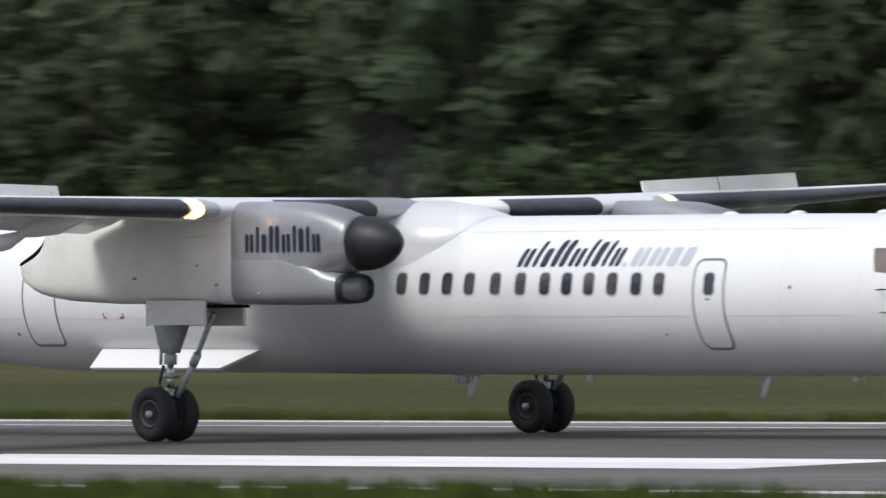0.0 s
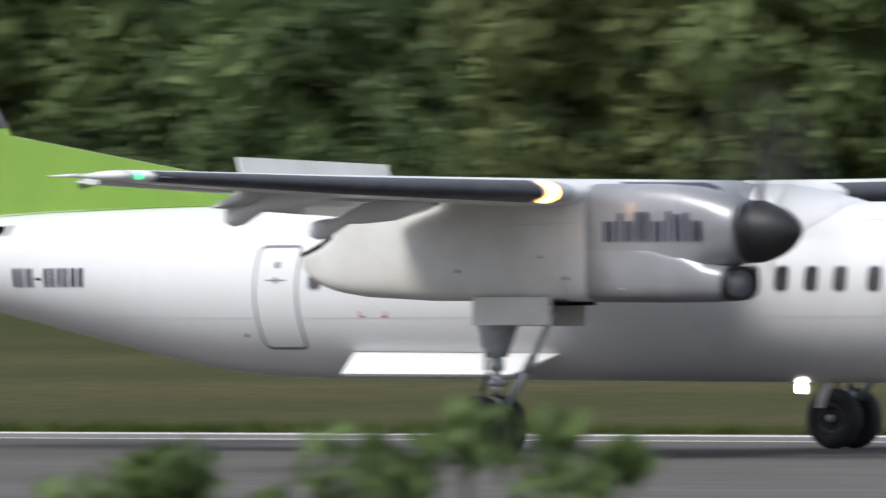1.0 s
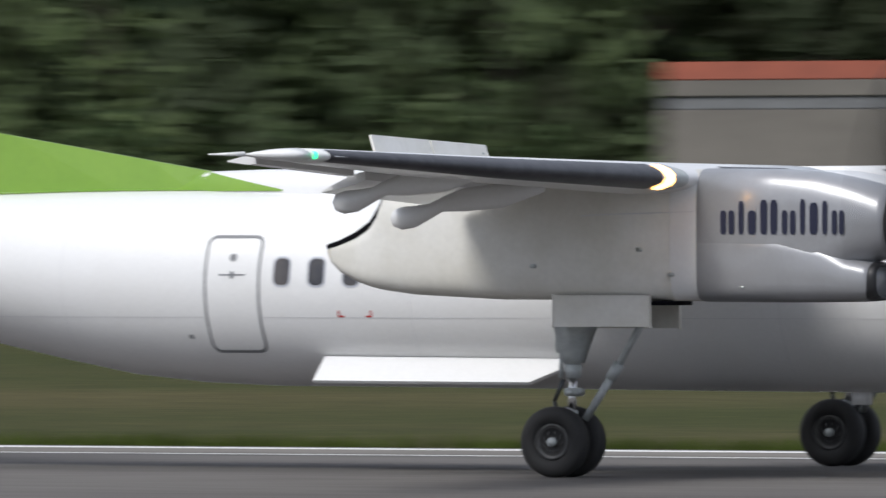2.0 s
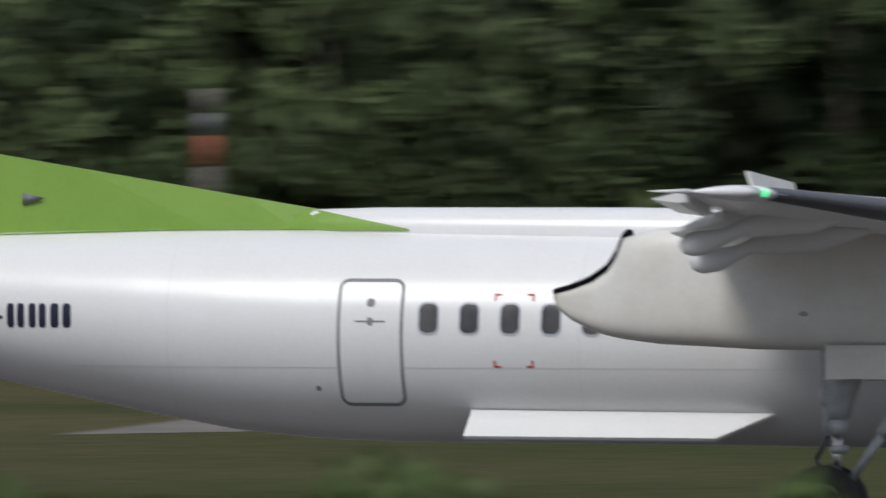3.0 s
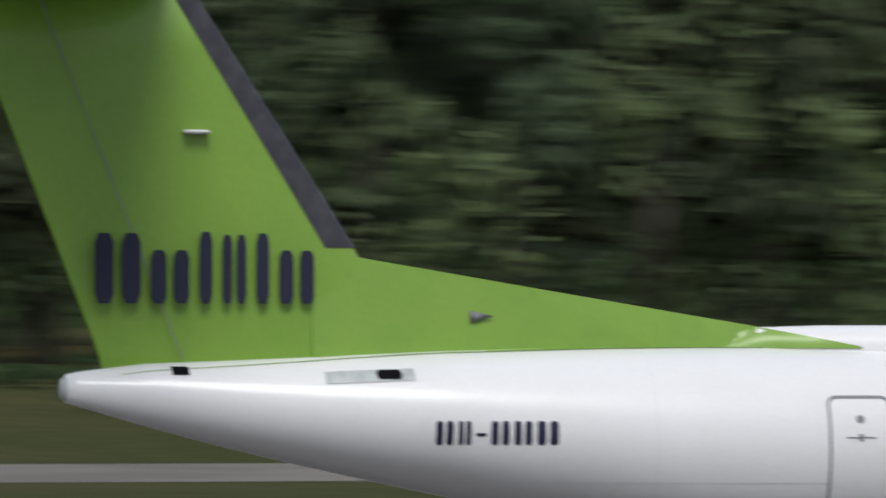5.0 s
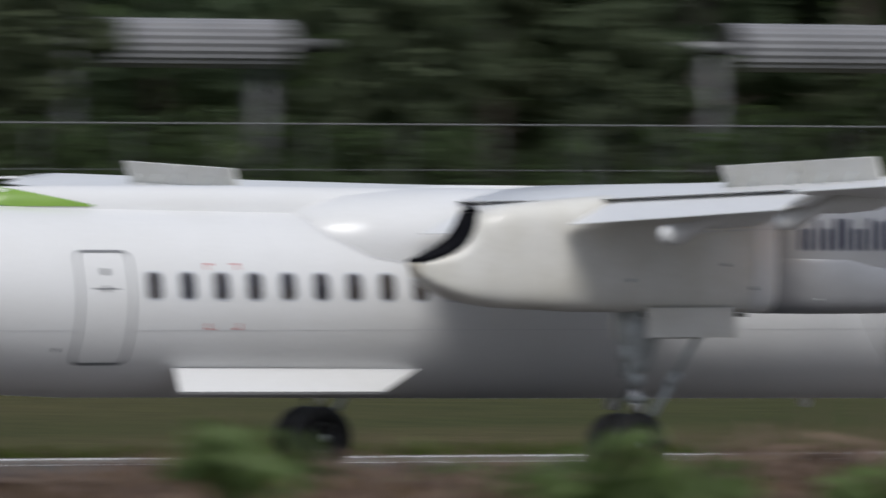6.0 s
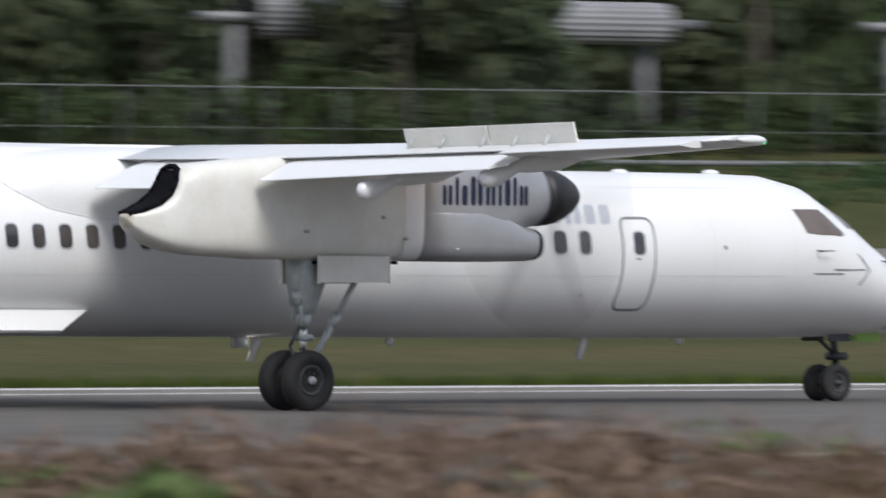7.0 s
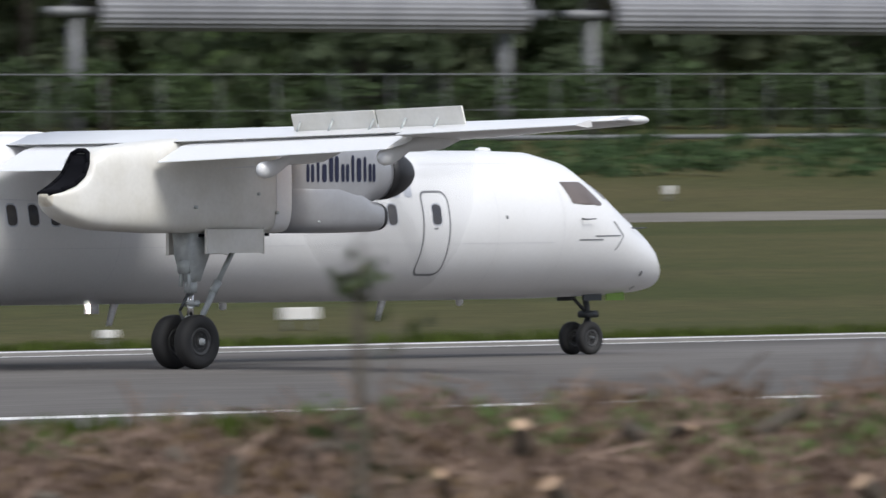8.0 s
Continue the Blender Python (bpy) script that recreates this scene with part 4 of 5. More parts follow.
# ---- plants ----
def leaf_cloud(rng, centres, per, size, squash=0.8):
    """Corners of many small four-sided leaf sprays round the clump centres."""
    c = np.repeat(np.array(centres, float), per, axis=0)
    n = len(c)

    def unit(v):
        return v / (np.linalg.norm(v, axis=1, keepdims=True) + 1e-6)
    d = unit(rng.normal(size=(n, 3)))
    p = c[:, :3] + d * (c[:, 3:] * rng.uniform(0.55, 1.05, (n, 1))) * np.array((1, 1, squash))
    a = unit(rng.normal(size=(n, 3)))
    b = unit(np.cross(a, d + 0.4 * rng.normal(size=(n, 3))))
    s = size * rng.uniform(0.6, 1.4, (n, 1))
    return np.stack((p - a * s, p - b * s * 0.45, p + a * s, p + b * s * 0.45), axis=1).reshape(-1, 3), 4


def mesh_of(name, vs, fs, mat):
    """A mesh of loose corners, fs of them to a face, or of the listed faces."""
    me = bpy.data.meshes.new(name)
    if isinstance(fs, int):
        n = len(vs) // fs
        me.vertices.add(len(vs))
        me.vertices.foreach_set("co", np.asarray(vs, np.float32).ravel())
        me.loops.add(n * fs)
        me.loops.foreach_set("vertex_index", np.arange(n * fs, dtype=np.int32))
        me.polygons.add(n)
        me.polygons.foreach_set("loop_start", np.arange(0, n * fs, fs, dtype=np.int32))
        me.update(calc_edges=True)
    else:
        me.from_pydata(vs, [], fs)
    me.materials.append(mat)
    return me


def tree_prototype(seed, height, spread, per, leaf, mat, conifer=False):
    rng = np.random.default_rng(seed)
    tree = thing("forest_tree", "tall leafy dark green tree in the wood behind the airfield", "tree", "wood behind the airfield")
    bm = bmesh.new()
    tube(bm, (0, 0, -0.3), (0.1, 0.05, height * 0.45), height * 0.018, height * 0.011, 8)
    tube(bm, (0.1, 0.05, height * 0.45), (0, 0.1, height * 0.93), height * 0.011, 0.03, 8)
    centres = []
    n = 34
    for k in range(n):
        u = (k + 0.5) / n
        z = height * (0.12 + 0.84 * u)
        env = spread * (math.sin(math.pi * min(1, 0.18 + 0.82 * u)) ** 0.7 if not conifer else (1.05 - u) ** 0.9)
        a = rng.uniform(0, 2 * math.pi)
        rr = env * rng.uniform(0.35, 1.0)
        c = (rr * math.cos(a), rr * math.sin(a), z)
        centres.append((*c, rng.uniform(0.5, 1.0) * spread * (0.42 if not conifer else 0.3)))
        if k % 3 == 0:
            tube(bm, (0.05, 0.05, max(1, z * 0.8)), c, 0.07, 0.02, 5)
    part("trunk", bm, BARK, tree)
    me = mesh_of("crown", *leaf_cloud(rng, centres, per, leaf), mat)
    crown = new("crown", me)
    crown.parent = tree
    return tree


rnd = random.Random(7)
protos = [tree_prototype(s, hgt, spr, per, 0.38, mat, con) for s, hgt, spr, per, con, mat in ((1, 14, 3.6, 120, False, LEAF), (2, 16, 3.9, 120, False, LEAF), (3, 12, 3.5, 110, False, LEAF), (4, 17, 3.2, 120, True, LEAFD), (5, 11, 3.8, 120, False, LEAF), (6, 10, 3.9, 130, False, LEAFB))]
count = 0
for row, (y0, step) in enumerate(((306, 5.6), (317, 6.5), (336, 7.5))):
    x = -395
    while x < 480:
        y = y0 + rnd.uniform(-3, 3)
        if (x > 95 and y < 330) or (x <= 95 and y > 330):
            x += step
            continue
        k = rnd.choice((0, 0, 1, 2, 3, 4, 4))
        if row == 0 and (-246 < x < -165 or (-90 < x < 40 and rnd.random() < 0.25)):
            k = 5
        # mostly darkened conifers here, so the leaf colour makes these stretches dark
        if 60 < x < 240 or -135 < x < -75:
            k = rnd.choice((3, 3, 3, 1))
        m = pose(x + rnd.uniform(-2, 2), y, rise(x, y) - 0.2, 0, 0, rnd.uniform(0, 360))
        o = copy_thing(protos[k], m)
        s = rnd.uniform(0.85, 1.2)
        o.scale = (s, s, s * rnd.uniform(0.9, 1.15))
        count += 1
        x += step * rnd.uniform(0.75, 1.25)
for p, (x, y) in zip(protos, ((-300, 326), (-180, 328), (-60, 327), (60, 326), (200, 344), (-205, 301))):
    p.matrix_basis = pose(x, y, rise(x, y) - 0.2)
# single trees in front of the shelters
for x, y, s in ((113, 309, 0.62), (122, 312, 0.5), (181, 312, 0.6), (254, 308, 0.95), (259, 309, 0.8), (158, 309, 0.9), (172, 309, 0.75), (206, 309, 0.6)):
    o = copy_thing(protos[4], pose(x, y, rise(x, y) - 0.2, 0, 0, rnd.uniform(0, 360)))
    o.scale = (s, s, s)
    tagged(o, "young leafy green tree standing before the shelters", "tree", "young trees")


def hedge():
    rng = np.random.default_rng(11)
    centres = []
    for x in np.arange(88, 470, 0.9):
        for _ in range(3):
            y = 304 + rng.uniform(-1.2, 1.2)
            z = rise(x, 304) + rng.uniform(0.3, 2.7) + 0.35 * math.sin(x * 0.21)
            centres.append((x + rng.uniform(-.4, .4), y, z, rng.uniform(0.5, 0.9)))
    ob = new("hedge", mesh_of("hedge", *leaf_cloud(rng, centres, 26, 0.2), LEAF2))
    tagged(ob, "dense dark green hedge behind the perimeter fence", "hedge", kind="stuff")


hedge()


def undergrowth():
    rng = np.random.default_rng(12)
    centres = []
    for x in np.arange(-400, 95, 1.1):
        for _ in range(2):
            y = 300 + rng.uniform(-2, 2)
            centres.append((x, y, rise(x, y) + rng.uniform(0.1, 2.8) + noise.noise(Vector((x * 0.06, 3, 0))) * 1.2, rng.uniform(0.6, 1.1)))
    ob = new("undergrowth", mesh_of("undergrowth", *leaf_cloud(rng, centres, 24, 0.22), LEAF2))
    tagged(ob, "dense green bushes along the edge of the wood", "bushes", kind="stuff")
    # the closed curtain of low boughs in front of the trunks
    centres = []
    for x in np.arange(-258, 95, 1.15):
        for k in range(9 if not -130 < x < -106 else 2):
            y = 303.5 + rng.uniform(-1.6, 1.6)
            z = 1.8 + k * 1.45 + rng.uniform(-0.7, 0.7)
            if noise.noise(Vector((x * 0.11, z * 0.16, 7))) > -0.28:
                centres.append((x + rng.uniform(-0.6, 0.6), y, rise(x, y) + z, rng.uniform(0.7, 1.3)))
    ob = new("wood_edge", mesh_of("wood_edge", *leaf_cloud(rng, centres, 34, 0.26), LEAFW))
    tagged(ob, "even dark green curtain of boughs at the wood's edge", "boughs", kind="stuff")


undergrowth()


def rear_wood():
    """The closed depth of the wood behind its first rows."""
    rng = np.random.default_rng(13)
    centres = []
    for x in np.arange(-440, 540, 1.7):
        for k in range(11):
            y = (332 if x < 95 else 350) + rng.uniform(-4, 4)
            centres.append((x + rng.uniform(-1, 1), y, rise(x, y) + k * 1.75 + rng.uniform(-0.8, 0.8), rng.uniform(1.0, 1.7)))
    ob = new("rear_wood", mesh_of("rear_wood", *leaf_cloud(rng, centres, 30, 0.6), LEAF))
    tagged(ob, "dense dark green depth of the wood", "wood", kind="stuff")


rear_wood()
# plain dark sheet added behind the trees to cover gaps of sky
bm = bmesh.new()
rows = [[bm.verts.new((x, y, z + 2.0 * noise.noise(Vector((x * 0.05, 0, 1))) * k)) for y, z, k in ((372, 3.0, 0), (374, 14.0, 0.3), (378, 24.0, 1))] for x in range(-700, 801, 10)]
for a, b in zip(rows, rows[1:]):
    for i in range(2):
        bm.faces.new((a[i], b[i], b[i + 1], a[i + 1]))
tagged(part("backdrop", bm, BACKWOOD), "dark sheet coloured as distant wood, added to close gaps of sky", "wood", kind="structure")


def rough_belt():
    """Uncut weeds between the mown grass and the fence."""
    rng = np.random.default_rng(14)
    centres = []
    for _ in range(1500):
        x, y = rng.uniform(60, 470), rng.uniform(279, 299)
        centres.append((x, y, rise(x, y) + rng.uniform(0.0, 0.45), rng.uniform(0.5, 1.0)))
    ob = new("rough_weeds", mesh_of("rough_weeds", *leaf_cloud(rng, centres, 34, 0.17, 0.35), LEAF2))
    tagged(ob, "uncut dark green weeds along the fence", "weeds", kind="stuff")


rough_belt()

# ---- perimeter fence ----
FENCE_Y = 299.0


def make_fence():
    f = thing("perimeter_fence", "grey steel mesh perimeter fence on round posts", "fence")
    me = None
    for x in np.arange(88, 472, 3.0):
        if me is None:
            bm = bmesh.new()
            tube(bm, (0, 0, -0.3), (0, 0, 2.75), 0.024, 0.024, 8)
            post = part("post", bm, STEEL, f)
            me = post.data
        else:
            post = new("post", me)
            post.parent = f
        post.location = (x, FENCE_Y, rise(x, FENCE_Y))
    for h, r in ((2.72, 0.03), (0.35, 0.11), (1.4, 0.012)):
        bm = bmesh.new()
        xs = list(np.arange(88, 472, 24))
        loft(bm, [[Vector((a, FENCE_Y - 0.05 + r * math.cos(k * math.pi / 3), rise(a, FENCE_Y) + h + r * math.sin(k * math.pi / 3))) for k in range(6)] for a in xs])
        part("rail", bm, STEEL, f)


make_fence()


# ---- shelters with corrugated barrel roofs ----
def make_shelter(x0, x1, y, zb, zt):
    s = thing("shelter", "grey shelter with a corrugated barrel roof on steel posts", "shelter", "row of shelters")
    bm = bmesh.new()
    r = (zt - zb) / 2
    n = 30
    rings = []
    for x in (x0, (x0 + x1) / 2, x1):
        ring = []
        for k in range(n + 1):
            a = math.pi * (-0.42 + 1.42 * k / n)
            q = 1 + (0.03 if k % 2 else 0)
            ring.append(Vector((x, y - r * q * math.copysign(abs(math.cos(a)) ** 0.5, math.cos(a)) * 1.3, (zb + zt) / 2 + r * q * math.sin(a))))
        rings.append(ring)
    loft(bm, rings, cap=False, closed=False)
    part("roof", bm, ROOF, s, "ribbed pale grey sheet roof", smooth=False)
    for x in (x0, x1):
        bm = bmesh.new()
        tube(bm, (x - 0.5, y, rise(x, y) - 0.2), (x - 0.5, y, (zb + zt) / 2), 0.28, 0.25, 12)
        part("post", bm, STEEL, s)
        bm = bmesh.new()
        box(bm, x - 1.9, x + 1.9, y - 0.3, y + 0.3, zb + 0.55, zb + 0.95, 0.04)
        part("beam", bm, STEEL, s)


SH = 312.0
for a, b in ((18.2, 18.92), (24.51, 26.14), (27.47, 28.42), (30.6, 33.2), (34.88, 36.8), (38.75, 39.44), (40.09, 40.74), (41.95, 44.2), (45.1, 47.18), (47.6, 49.4)):
    xa, xb = SH * math.tan(radians(a)), SH * math.tan(radians(b))
    k = np.interp((xa + xb) / 2, [140, 330], [0.0192, 0.0203])
    make_shelter(xa, xb, SH, EYE + SH * k, EYE + SH * (k + 0.0048))


# ---- lamp posts, mast, boxes ----
def at(az, el, r):
    return Vector((r * math.sin(radians(az)), r * math.cos(radians(az)), EYE + r * math.tan(radians(el))))


for az, el in ((24.02, 1.28), (34.03, 1.28), (34.27, 1.28)):
    p = at(az, el, 318 / math.cos(radians(az)))
    l = thing("street_lamp", "grey street lamp with a flat pale head", "street lamp", "street lamps", (p.x, p.y, rise(p.x, p.y)))
    hgt = p.z - rise(p.x, p.y)
    bm = bmesh.new()
    tube(bm, (0, 0, -0.2), (0, 0, hgt), 0.06, 0.04, 10)
    part("pole", bm, STEEL, l)
    bm = bmesh.new()
    box(bm, -0.7, 0.7, -0.2, 0.2, hgt - 0.06, hgt + 0.16, 0.05)
    part("lamp_head", bm, SIGNW, l)
p = at(-12.99, 1.03, 302)
mast = thing("marker_mast", "red and white banded marker mast before the wood", "mast", "", (p.x, p.y, rise(p.x, p.y)))
hgt = p.z - rise(p.x, p.y)
for k, (z0, z1) in enumerate(((hgt - 0.62, hgt), (hgt - 1.2, hgt - 0.62), (hgt - 2.0, hgt - 1.2), (hgt - 3.0, hgt - 2.0), (-0.2, hgt - 3.0))):
    bm = bmesh.new()
    tube(bm, (0, 0, z0), (0, 0, z1), 0.2, 0.2, 12)
    part("band", bm, (CONCRETE, STEEL, BRICKR, CONCRETE, BRICKR)[k], mast)
# low building glimpsed beyond the trees
p = at(-22.53, 0.6, 318)
b = thing("low_building", "low building with red, grey and white horizontal cladding bands", "building", "", (p.x, p.y, rise(p.x, p.y)))
zb = p.z - rise(p.x, p.y)
for z0, z1, m, nm in ((-0.3, zb + 0.65, CONCRETE, "wall"), (zb + 0.65, zb + 1.0, STEEL, "window_band"), (zb + 1.0, zb + 1.45, CONCRETE, "cladding_band"), (zb + 1.45, zb + 1.95, BRICKR, "roof_edge")):
    bm = bmesh.new()
    e = 0.08 if nm != "window_band" else 0
    box(bm, -6 - e, 3.3 + e, -e, 5 + e, z0, z1, 0.03)
    part(nm, bm, m, b, smooth=False)
for az, el, r, w, h in ((46.13, -0.58, 246, 1.05, 0.26), (45.2, -0.66, 228, 0.4, 0.16), (47.93, 0.08, 398, 0.35, 0.3)):
    p = at(az, el, r)
    z = rise(p.x, p.y)
    bx = thing("sign_board", "small white airfield sign board standing on the grass", "sign", "airfield signs", (p.x, p.y, z))
    bm = bmesh.new()
    box(bm, -w / 2, w / 2, -0.08, 0.08, 0.2, 0.2 + h, 0.02)
    part("board", bm, SIGNW, bx, smooth=False)
    for s in (-1, 1):
        bm = bmesh.new()
        tube(bm, (s * w * 0.35, 0, -0.1), (s * w * 0.35, 0, 0.25), 0.03, 0.03, 8)
        part("leg", bm, STEEL, bx)


# ---- foreground shrubs and brushwood ----
def shrub(seed, az, el, r, wdeg, mat=LEAF3, airy=0.5, label="leafy green shrub in front of the airfield", per=46, leaf=0.045):
    rng = np.random.default_rng(seed)
    top = at(az, el, r)
    z0 = rise(top.x, top.y)
    hgt = max(0.3, top.z - z0)
    w = r * radians(wdeg) / 2
    s = thing("shrub", label, "shrub", "foreground shrubs", (top.x, top.y, z0))
    bm = bmesh.new()
    centres = []
    for k in range(int(14 + 26 * min(w, 1.2))):
        u = rng.uniform(0.3, 1.0) if k > 2 else 0.97
        x, y = rng.uniform(-w, w), rng.uniform(-w, w) * 0.7
        z = hgt * u * (1 - 0.22 * (x / max(w, .05)) ** 2)
        tube(bm, (x * 0.25, y * 0.25, -0.05), (x, y, z), 0.012, 0.004, 5)
        centres.append((x, y, z - 0.05, rng.uniform(0.07, 0.17) * (0.6 + airy)))
    part("stem", bm, BARK, s)
    crown = new("foliage", mesh_of("foliage", *leaf_cloud(rng, centres, per, leaf, 0.6), mat))
    crown.parent = s
    return s


SHRUBS = [(-39.51, -0.86, 30, 0.8), (-38.88, -0.95, 31, 0.5), (-37.76, -0.90, 30, 0.4), (-37.37, -0.80, 31, 0.25), (-36.54, -0.80, 30, 0.6), (-35.9, -0.60, 30, 1.25), (-35.27, -0.80, 31, 0.5), (-33.58, -0.95, 30, 0.6),
          (-15.11, -0.38, 32, 0.35), (-14.21, -0.85, 30, 0.8), (-12.1, -0.75, 30, 0.9), (-10.19, -0.72, 30, 0.5), (-7.67, -0.9, 30, 0.5), (-1.19, -0.35, 32, 1.0), (0.02, -0.40, 31, 1.4), (1.54, -0.42, 31, 1.2),
          (4.67, -0.5, 30, 1.6), (20.47, -0.55, 30, 0.9), (21.77, -0.55, 30, 1.2), (23.06, -0.60, 30, 0.8), (26.16, -0.8, 31, 0.9), (28.15, -0.75, 30, 1.0), (30.14, -0.72, 30, 0.8), (31.43, -0.75, 31, 0.9), (33.21, -0.55, 30, 0.6), (35.87, -0.85, 30, 0.8),
          (36.95, -0.8, 31, 0.7), (38.23, -0.85, 30, 0.5)]
for k, (az, el, r, w) in enumerate(SHRUBS):
    shrub(100 + k, az, el, r, w)
for k, (az, el, r, w) in enumerate(((2.7, 0.40, 30, 0.5), (3.41, 0.46, 30, 0.7), (-0.74, 0.25, 30, 0.45), (-0.08, 0.2, 31, 0.3), (1.19, 0.52, 30, 0.4), (1.8, 0.02, 31, 0.3), (20.82, 0.42, 28, 0.45))):
    shrub(200 + k, az, el, r, w, airy=0.35, per=15, leaf=0.05, label="thin tall shrub with sparse green leaves")
shrub(207, 46.46, -0.22, 32, 0.42, mat=LEAF2, airy=0.2, per=7, leaf=0.04, label="thin tall shrub with very sparse leaves")
for k, (az, el, r, w) in enumerate(((28.25, -0.70, 33, 0.9), (31.73, -0.72, 33, 1.1), (32.91, -0.84, 33, 0.8), (33.8, -0.86, 34, 0.7), (26.75, -0.80, 33, 0.6))):
    shrub(300 + k, az, el, r, w, mat=DRYLEAF, airy=0.4, per=22, leaf=0.03, label="withered brown bush with thin bare stems")


def crest(az):
    return float(np.interp(az, [22, 26, 28, 29, 31, 33, 35, 37, 39, 40.5, 42, 43.9, 45.6, 46.5, 48, 55], [-1.3, -1.12, -0.92, -0.95, -0.85, -0.93, -1.2, -1.15, -1.0, -0.98, -1.08, -1.2, -1.1, -1.0, -0.95, -0.92]))


def brush_heap():
    rng = np.random.default_rng(33)
    vs, fs = [], []

    for _ in range(60000):
        az = rng.uniform(23, 54)
        dr = rng.exponential(1.0) * 3.0
        r = 42 - dr + rng.uniform(-0.4, 0.6)
        el = crest(az) + 0.06 * noise.noise(Vector((az * 2.3, 0, 0))) * 2
        x, y = r * math.sin(radians(az)), r * math.cos(radians(az))
        z = EYE + 42 * math.tan(radians(el)) - 0.05 - 0.16 * dr + rng.normal() * 0.05
        if z < rise(x, y) - 0.1:
            continue
        ln, th = rng.uniform(0.02, 0.15), rng.uniform(0.002, 0.008)
        if rng.uniform() < 0.02:
            ln, th = rng.uniform(0.03, 0.08), rng.uniform(0.012, 0.026)
        d = rng.normal(size=3) * np.array((1, 1, 0.75))
        d /= np.linalg.norm(d)
        a = np.cross(d, (0.1, 0.2, 1))
        a /= np.linalg.norm(a)
        b = np.cross(d, a)
        p = np.array((x, y, z))
        k = len(vs)
        for t, q in ((-1, 1), (1, 0.7)):
            for c, s in ((1, 0), (-0.5, 0.87), (-0.5, -0.87)):
                vs.append(tuple(p + d * ln * t + (a * c + b * s) * th * q))
        fs += [(k, k + 1, k + 4, k + 3), (k + 1, k + 2, k + 5, k + 4), (k + 2, k, k + 3, k + 5), (k, k + 2, k + 1), (k + 3, k + 4, k + 5)]
    dry = []
    for _ in range(5200):
        az = rng.uniform(23, 54)
        dr = rng.exponential(1.0) * 2.6
        r = 42 - dr
        x, y = r * math.sin(radians(az)), r * math.cos(radians(az))
        z = EYE + 42 * math.tan(radians(crest(az) + 0.12 * noise.noise(Vector((az * 2.3, 0, 0))))) - 0.05 - 0.16 * dr
        if z > rise(x, y) - 0.05:
            dry.append((x, y, z, rng.uniform(0.04, 0.13)))
    tagged(new("withered_weeds", mesh_of("withered_weeds", *leaf_cloud(rng, dry, 14, 0.028, 0.7), DRYLEAF)), "withered brown leaves and weeds over the brushwood", "weeds", kind="stuff")
    fresh = [c for c in dry if noise.noise(Vector((c[0] * 0.9, c[1] * 0.9, 3.0))) > 0.22]
    tagged(new("green_weeds", mesh_of("green_weeds", *leaf_cloud(rng, [(x, y, z + 0.06, q) for x, y, z, q in fresh], 8, 0.024, 0.8), LEAF3)), "scattered fresh green weeds growing through the brushwood", "weeds", kind="stuff")
    heap = new("brushwood_heap", mesh_of("brushwood_heap", vs, fs, BROWN))
    tagged(heap, "heaped brown dead brushwood and cut stems on the bank", "brushwood", kind="stuff")
    # the bank under it
    bm = bmesh.new()
    rows = []
    for az in np.arange(20, 56, 0.5):
        row = []
        for r, dz in ((46, -1.2), (43.5, -0.45), (42, -0.12), (40, -0.35), (37, -0.85), (32, -1.5)):
            zc = EYE + 42 * math.tan(radians(crest(az)))
            x, y = r * math.sin(radians(az)), r * math.cos(radians(az))
            row.append(bm.verts.new((x, y, max(rise(x, y) - 0.1, zc + dz + 0.08 * noise.noise(Vector((az * 3, r, 0)))))))
        rows.append(row)
    for a, b in zip(rows, rows[1:]):
        for i in range(5):
            bm.faces.new((a[i], a[i + 1], b[i + 1], b[i]))
    tagged(part("earth_bank", bm, SOIL), "low bare brown earth bank", "bank", kind="structure")


brush_heap()
for k in range(46):
    az = rnd.uniform(38, 51)
    r = rnd.uniform(38.5, 41.5)
    p = at(az, crest(az) - 0.05 - (42 - r) * 0.13, r)
    m = pose(p.x, p.y, p.z, rnd.uniform(-70, 70), rnd.uniform(-70, 70), rnd.uniform(0, 360))
    bm = bmesh.new()
    r0, ln = rnd.uniform(0.015, 0.035), rnd.uniform(0.04, 0.1)
    tube(bm, m @ Vector((0, 0, -ln)), m @ Vector((0, 0, ln)), r0 * 1.2, r0, 9)
    stump = tagged(part("cut_log", bm, BARK, label="short cut brown log with pale sawn ends", smooth=False, mats=(CUTWOOD,)), category="log", group="cut logs on the bank")
    for f in stump.data.polygons:
        f.material_index = 1 if len(f.vertices) > 4 else 0


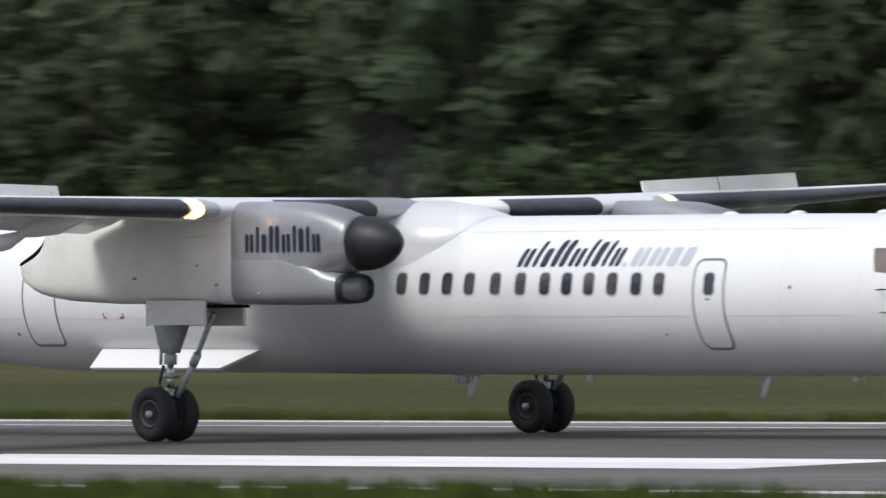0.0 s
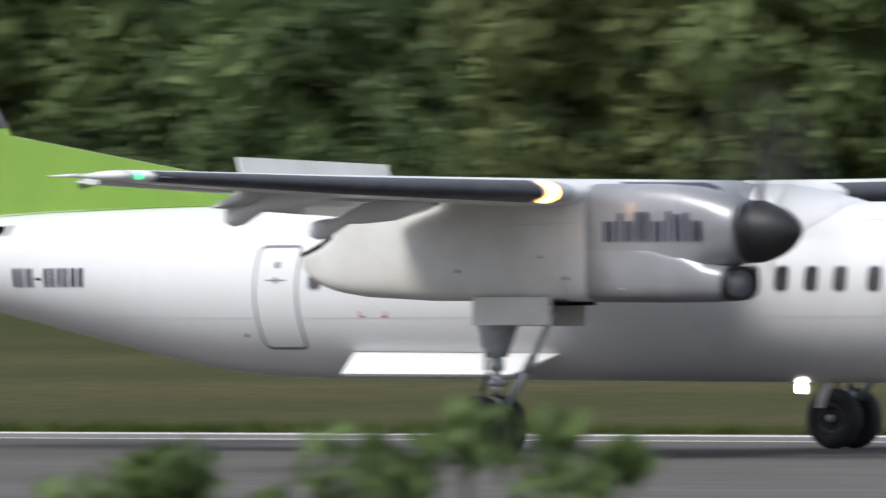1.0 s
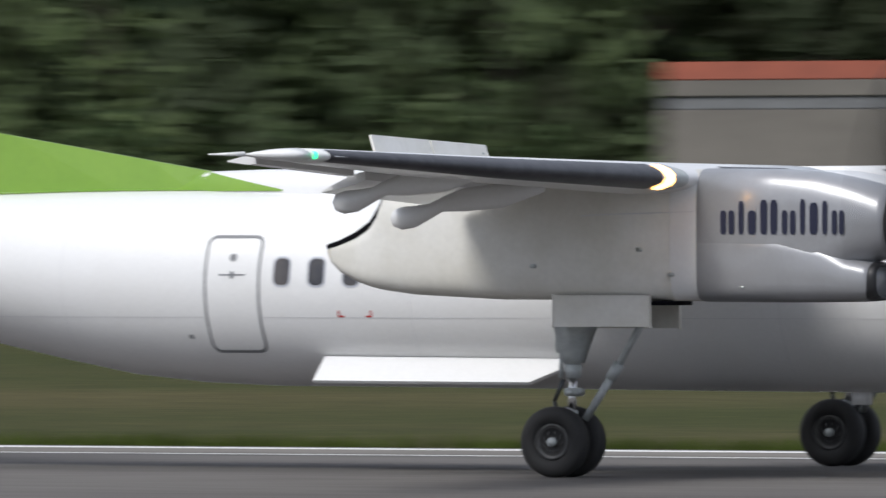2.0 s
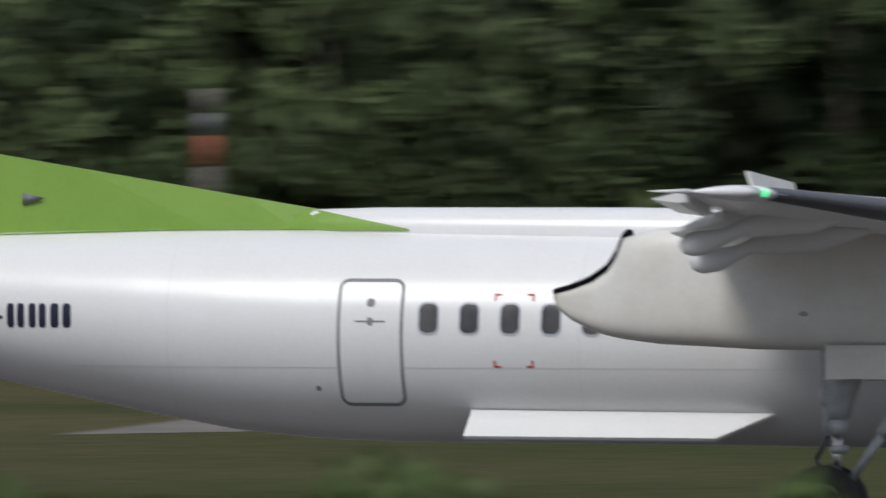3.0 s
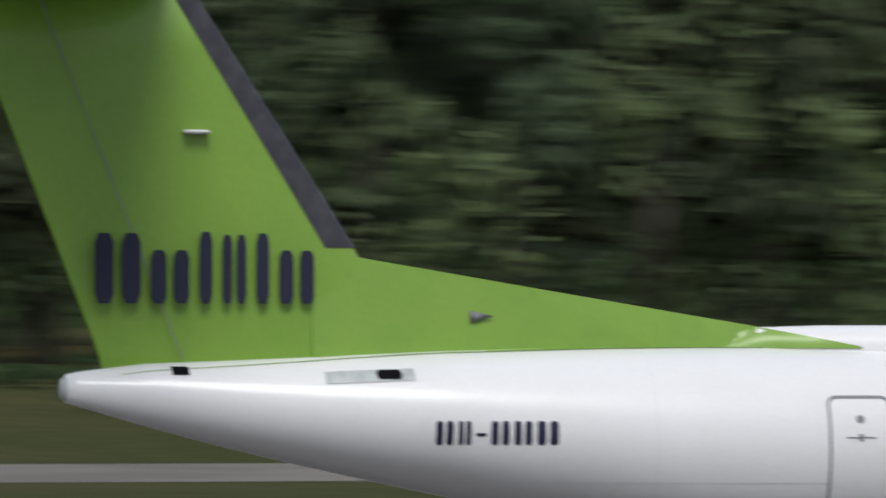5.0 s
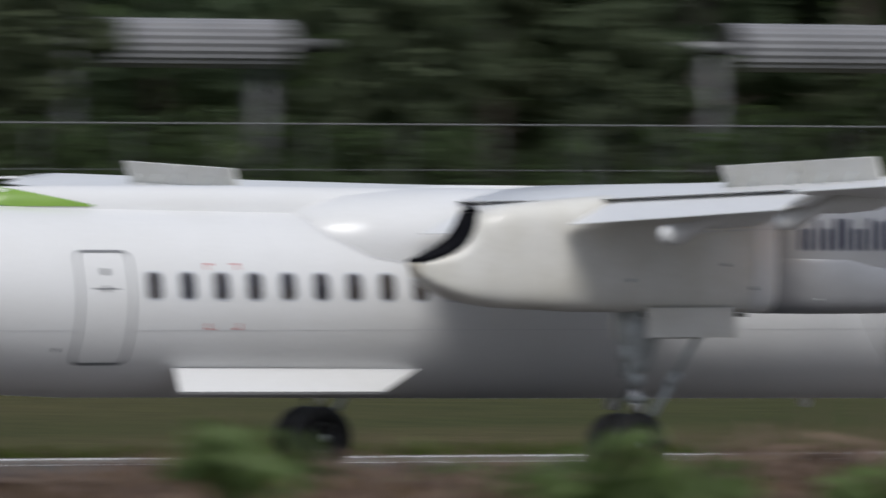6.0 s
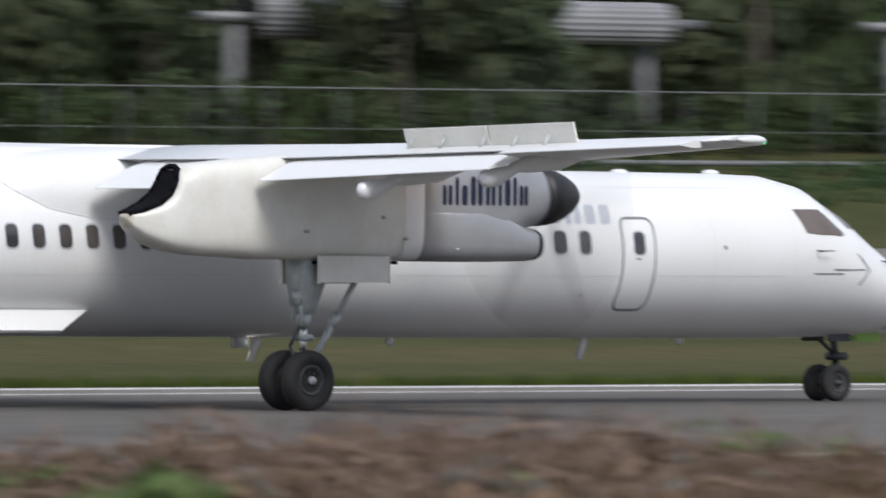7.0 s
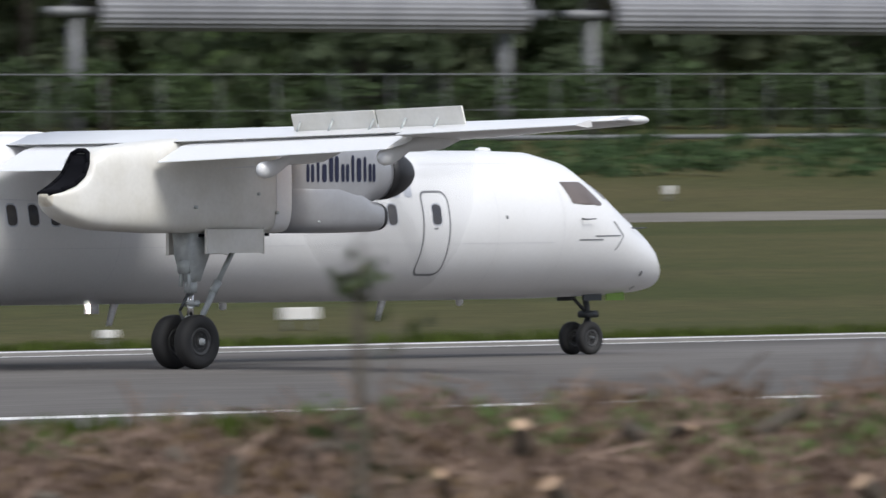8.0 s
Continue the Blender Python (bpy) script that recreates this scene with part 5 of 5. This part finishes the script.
def grass_fringe():
    """Uncut grass along the edges of the runway and round the camera's bank."""
    rng = np.random.default_rng(5)
    vs, fs = [], []
    for _ in range(50000):
        if rng.uniform() < 0.5:
            x, y, h = rng.uniform(-230, 230), 160 + abs(rng.normal()) * 1.6, rng.uniform(0.1, 0.3)
        else:
            x, y, h = rng.uniform(-140, 140), rng.uniform(97, 107), rng.uniform(0.1, 0.4)
        z = rise(x, y) - 0.05
        a = rng.uniform(0, 6.28)
        w = rng.uniform(0.03, 0.1)
        k = len(vs)
        vs += [(x - w * math.cos(a), y - w * math.sin(a), z), (x + w * math.cos(a), y + w * math.sin(a), z), (x + rng.normal() * 0.05, y + rng.normal() * 0.05, z + h)]
        fs.append((k, k + 1, k + 2))
    for _ in range(9000):
        x, y, h, a = rng.uniform(-165, -95), rng.uniform(100, 106.8), rng.uniform(0.2, 0.5), rng.uniform(0, 6.28)
        z, w, k = rise(x, y) - 0.05, rng.uniform(0.04, 0.12), len(vs)
        vs += [(x - w * math.cos(a), y - w * math.sin(a), z), (x + w * math.cos(a), y + w * math.sin(a), z), (x + rng.normal() * 0.05, y + rng.normal() * 0.05, z + h)]
        fs.append((k, k + 1, k + 2))
    tagged(new("grass_fringe", mesh_of("grass_fringe", vs, fs, TUFT)), "uncut green grass along the runway edge", "grass", kind="stuff")


grass_fringe()


# ---- movement ----
def motions():
    times = [k / 30 for k in range(241)]
    walk(airliner, [(t, pose(along(t), D, 0, 0, 0, HEADING)) for t in times])
    frames = [k / 30 for k in range(0, 241)]
    for kind, ob, place in MOVERS:
        x, y, z = place
        if kind in ("wheel", "nose"):
            step = 79.0 if kind == "wheel" else 83.0
            walk(ob, [(t, pose(x, y, z, 0, step * k, 0)) for k, t in enumerate(frames)])
        elif kind in ("prop", "prop2", "blade", "blade2"):
            walk(ob, [(t, pose(x, y, z, 84.0 * k, 0, 0)) for k, t in enumerate(frames)])
        else:
            # one turn in 1.5 s; the lit side meets the lens at 1.0 s
            walk(ob, [(t, pose(x, y, z, 0, 0, -52.0 + (t - 1.0) / 1.5 * 360)) for t in [k / 15 for k in range(121)]])


motions()
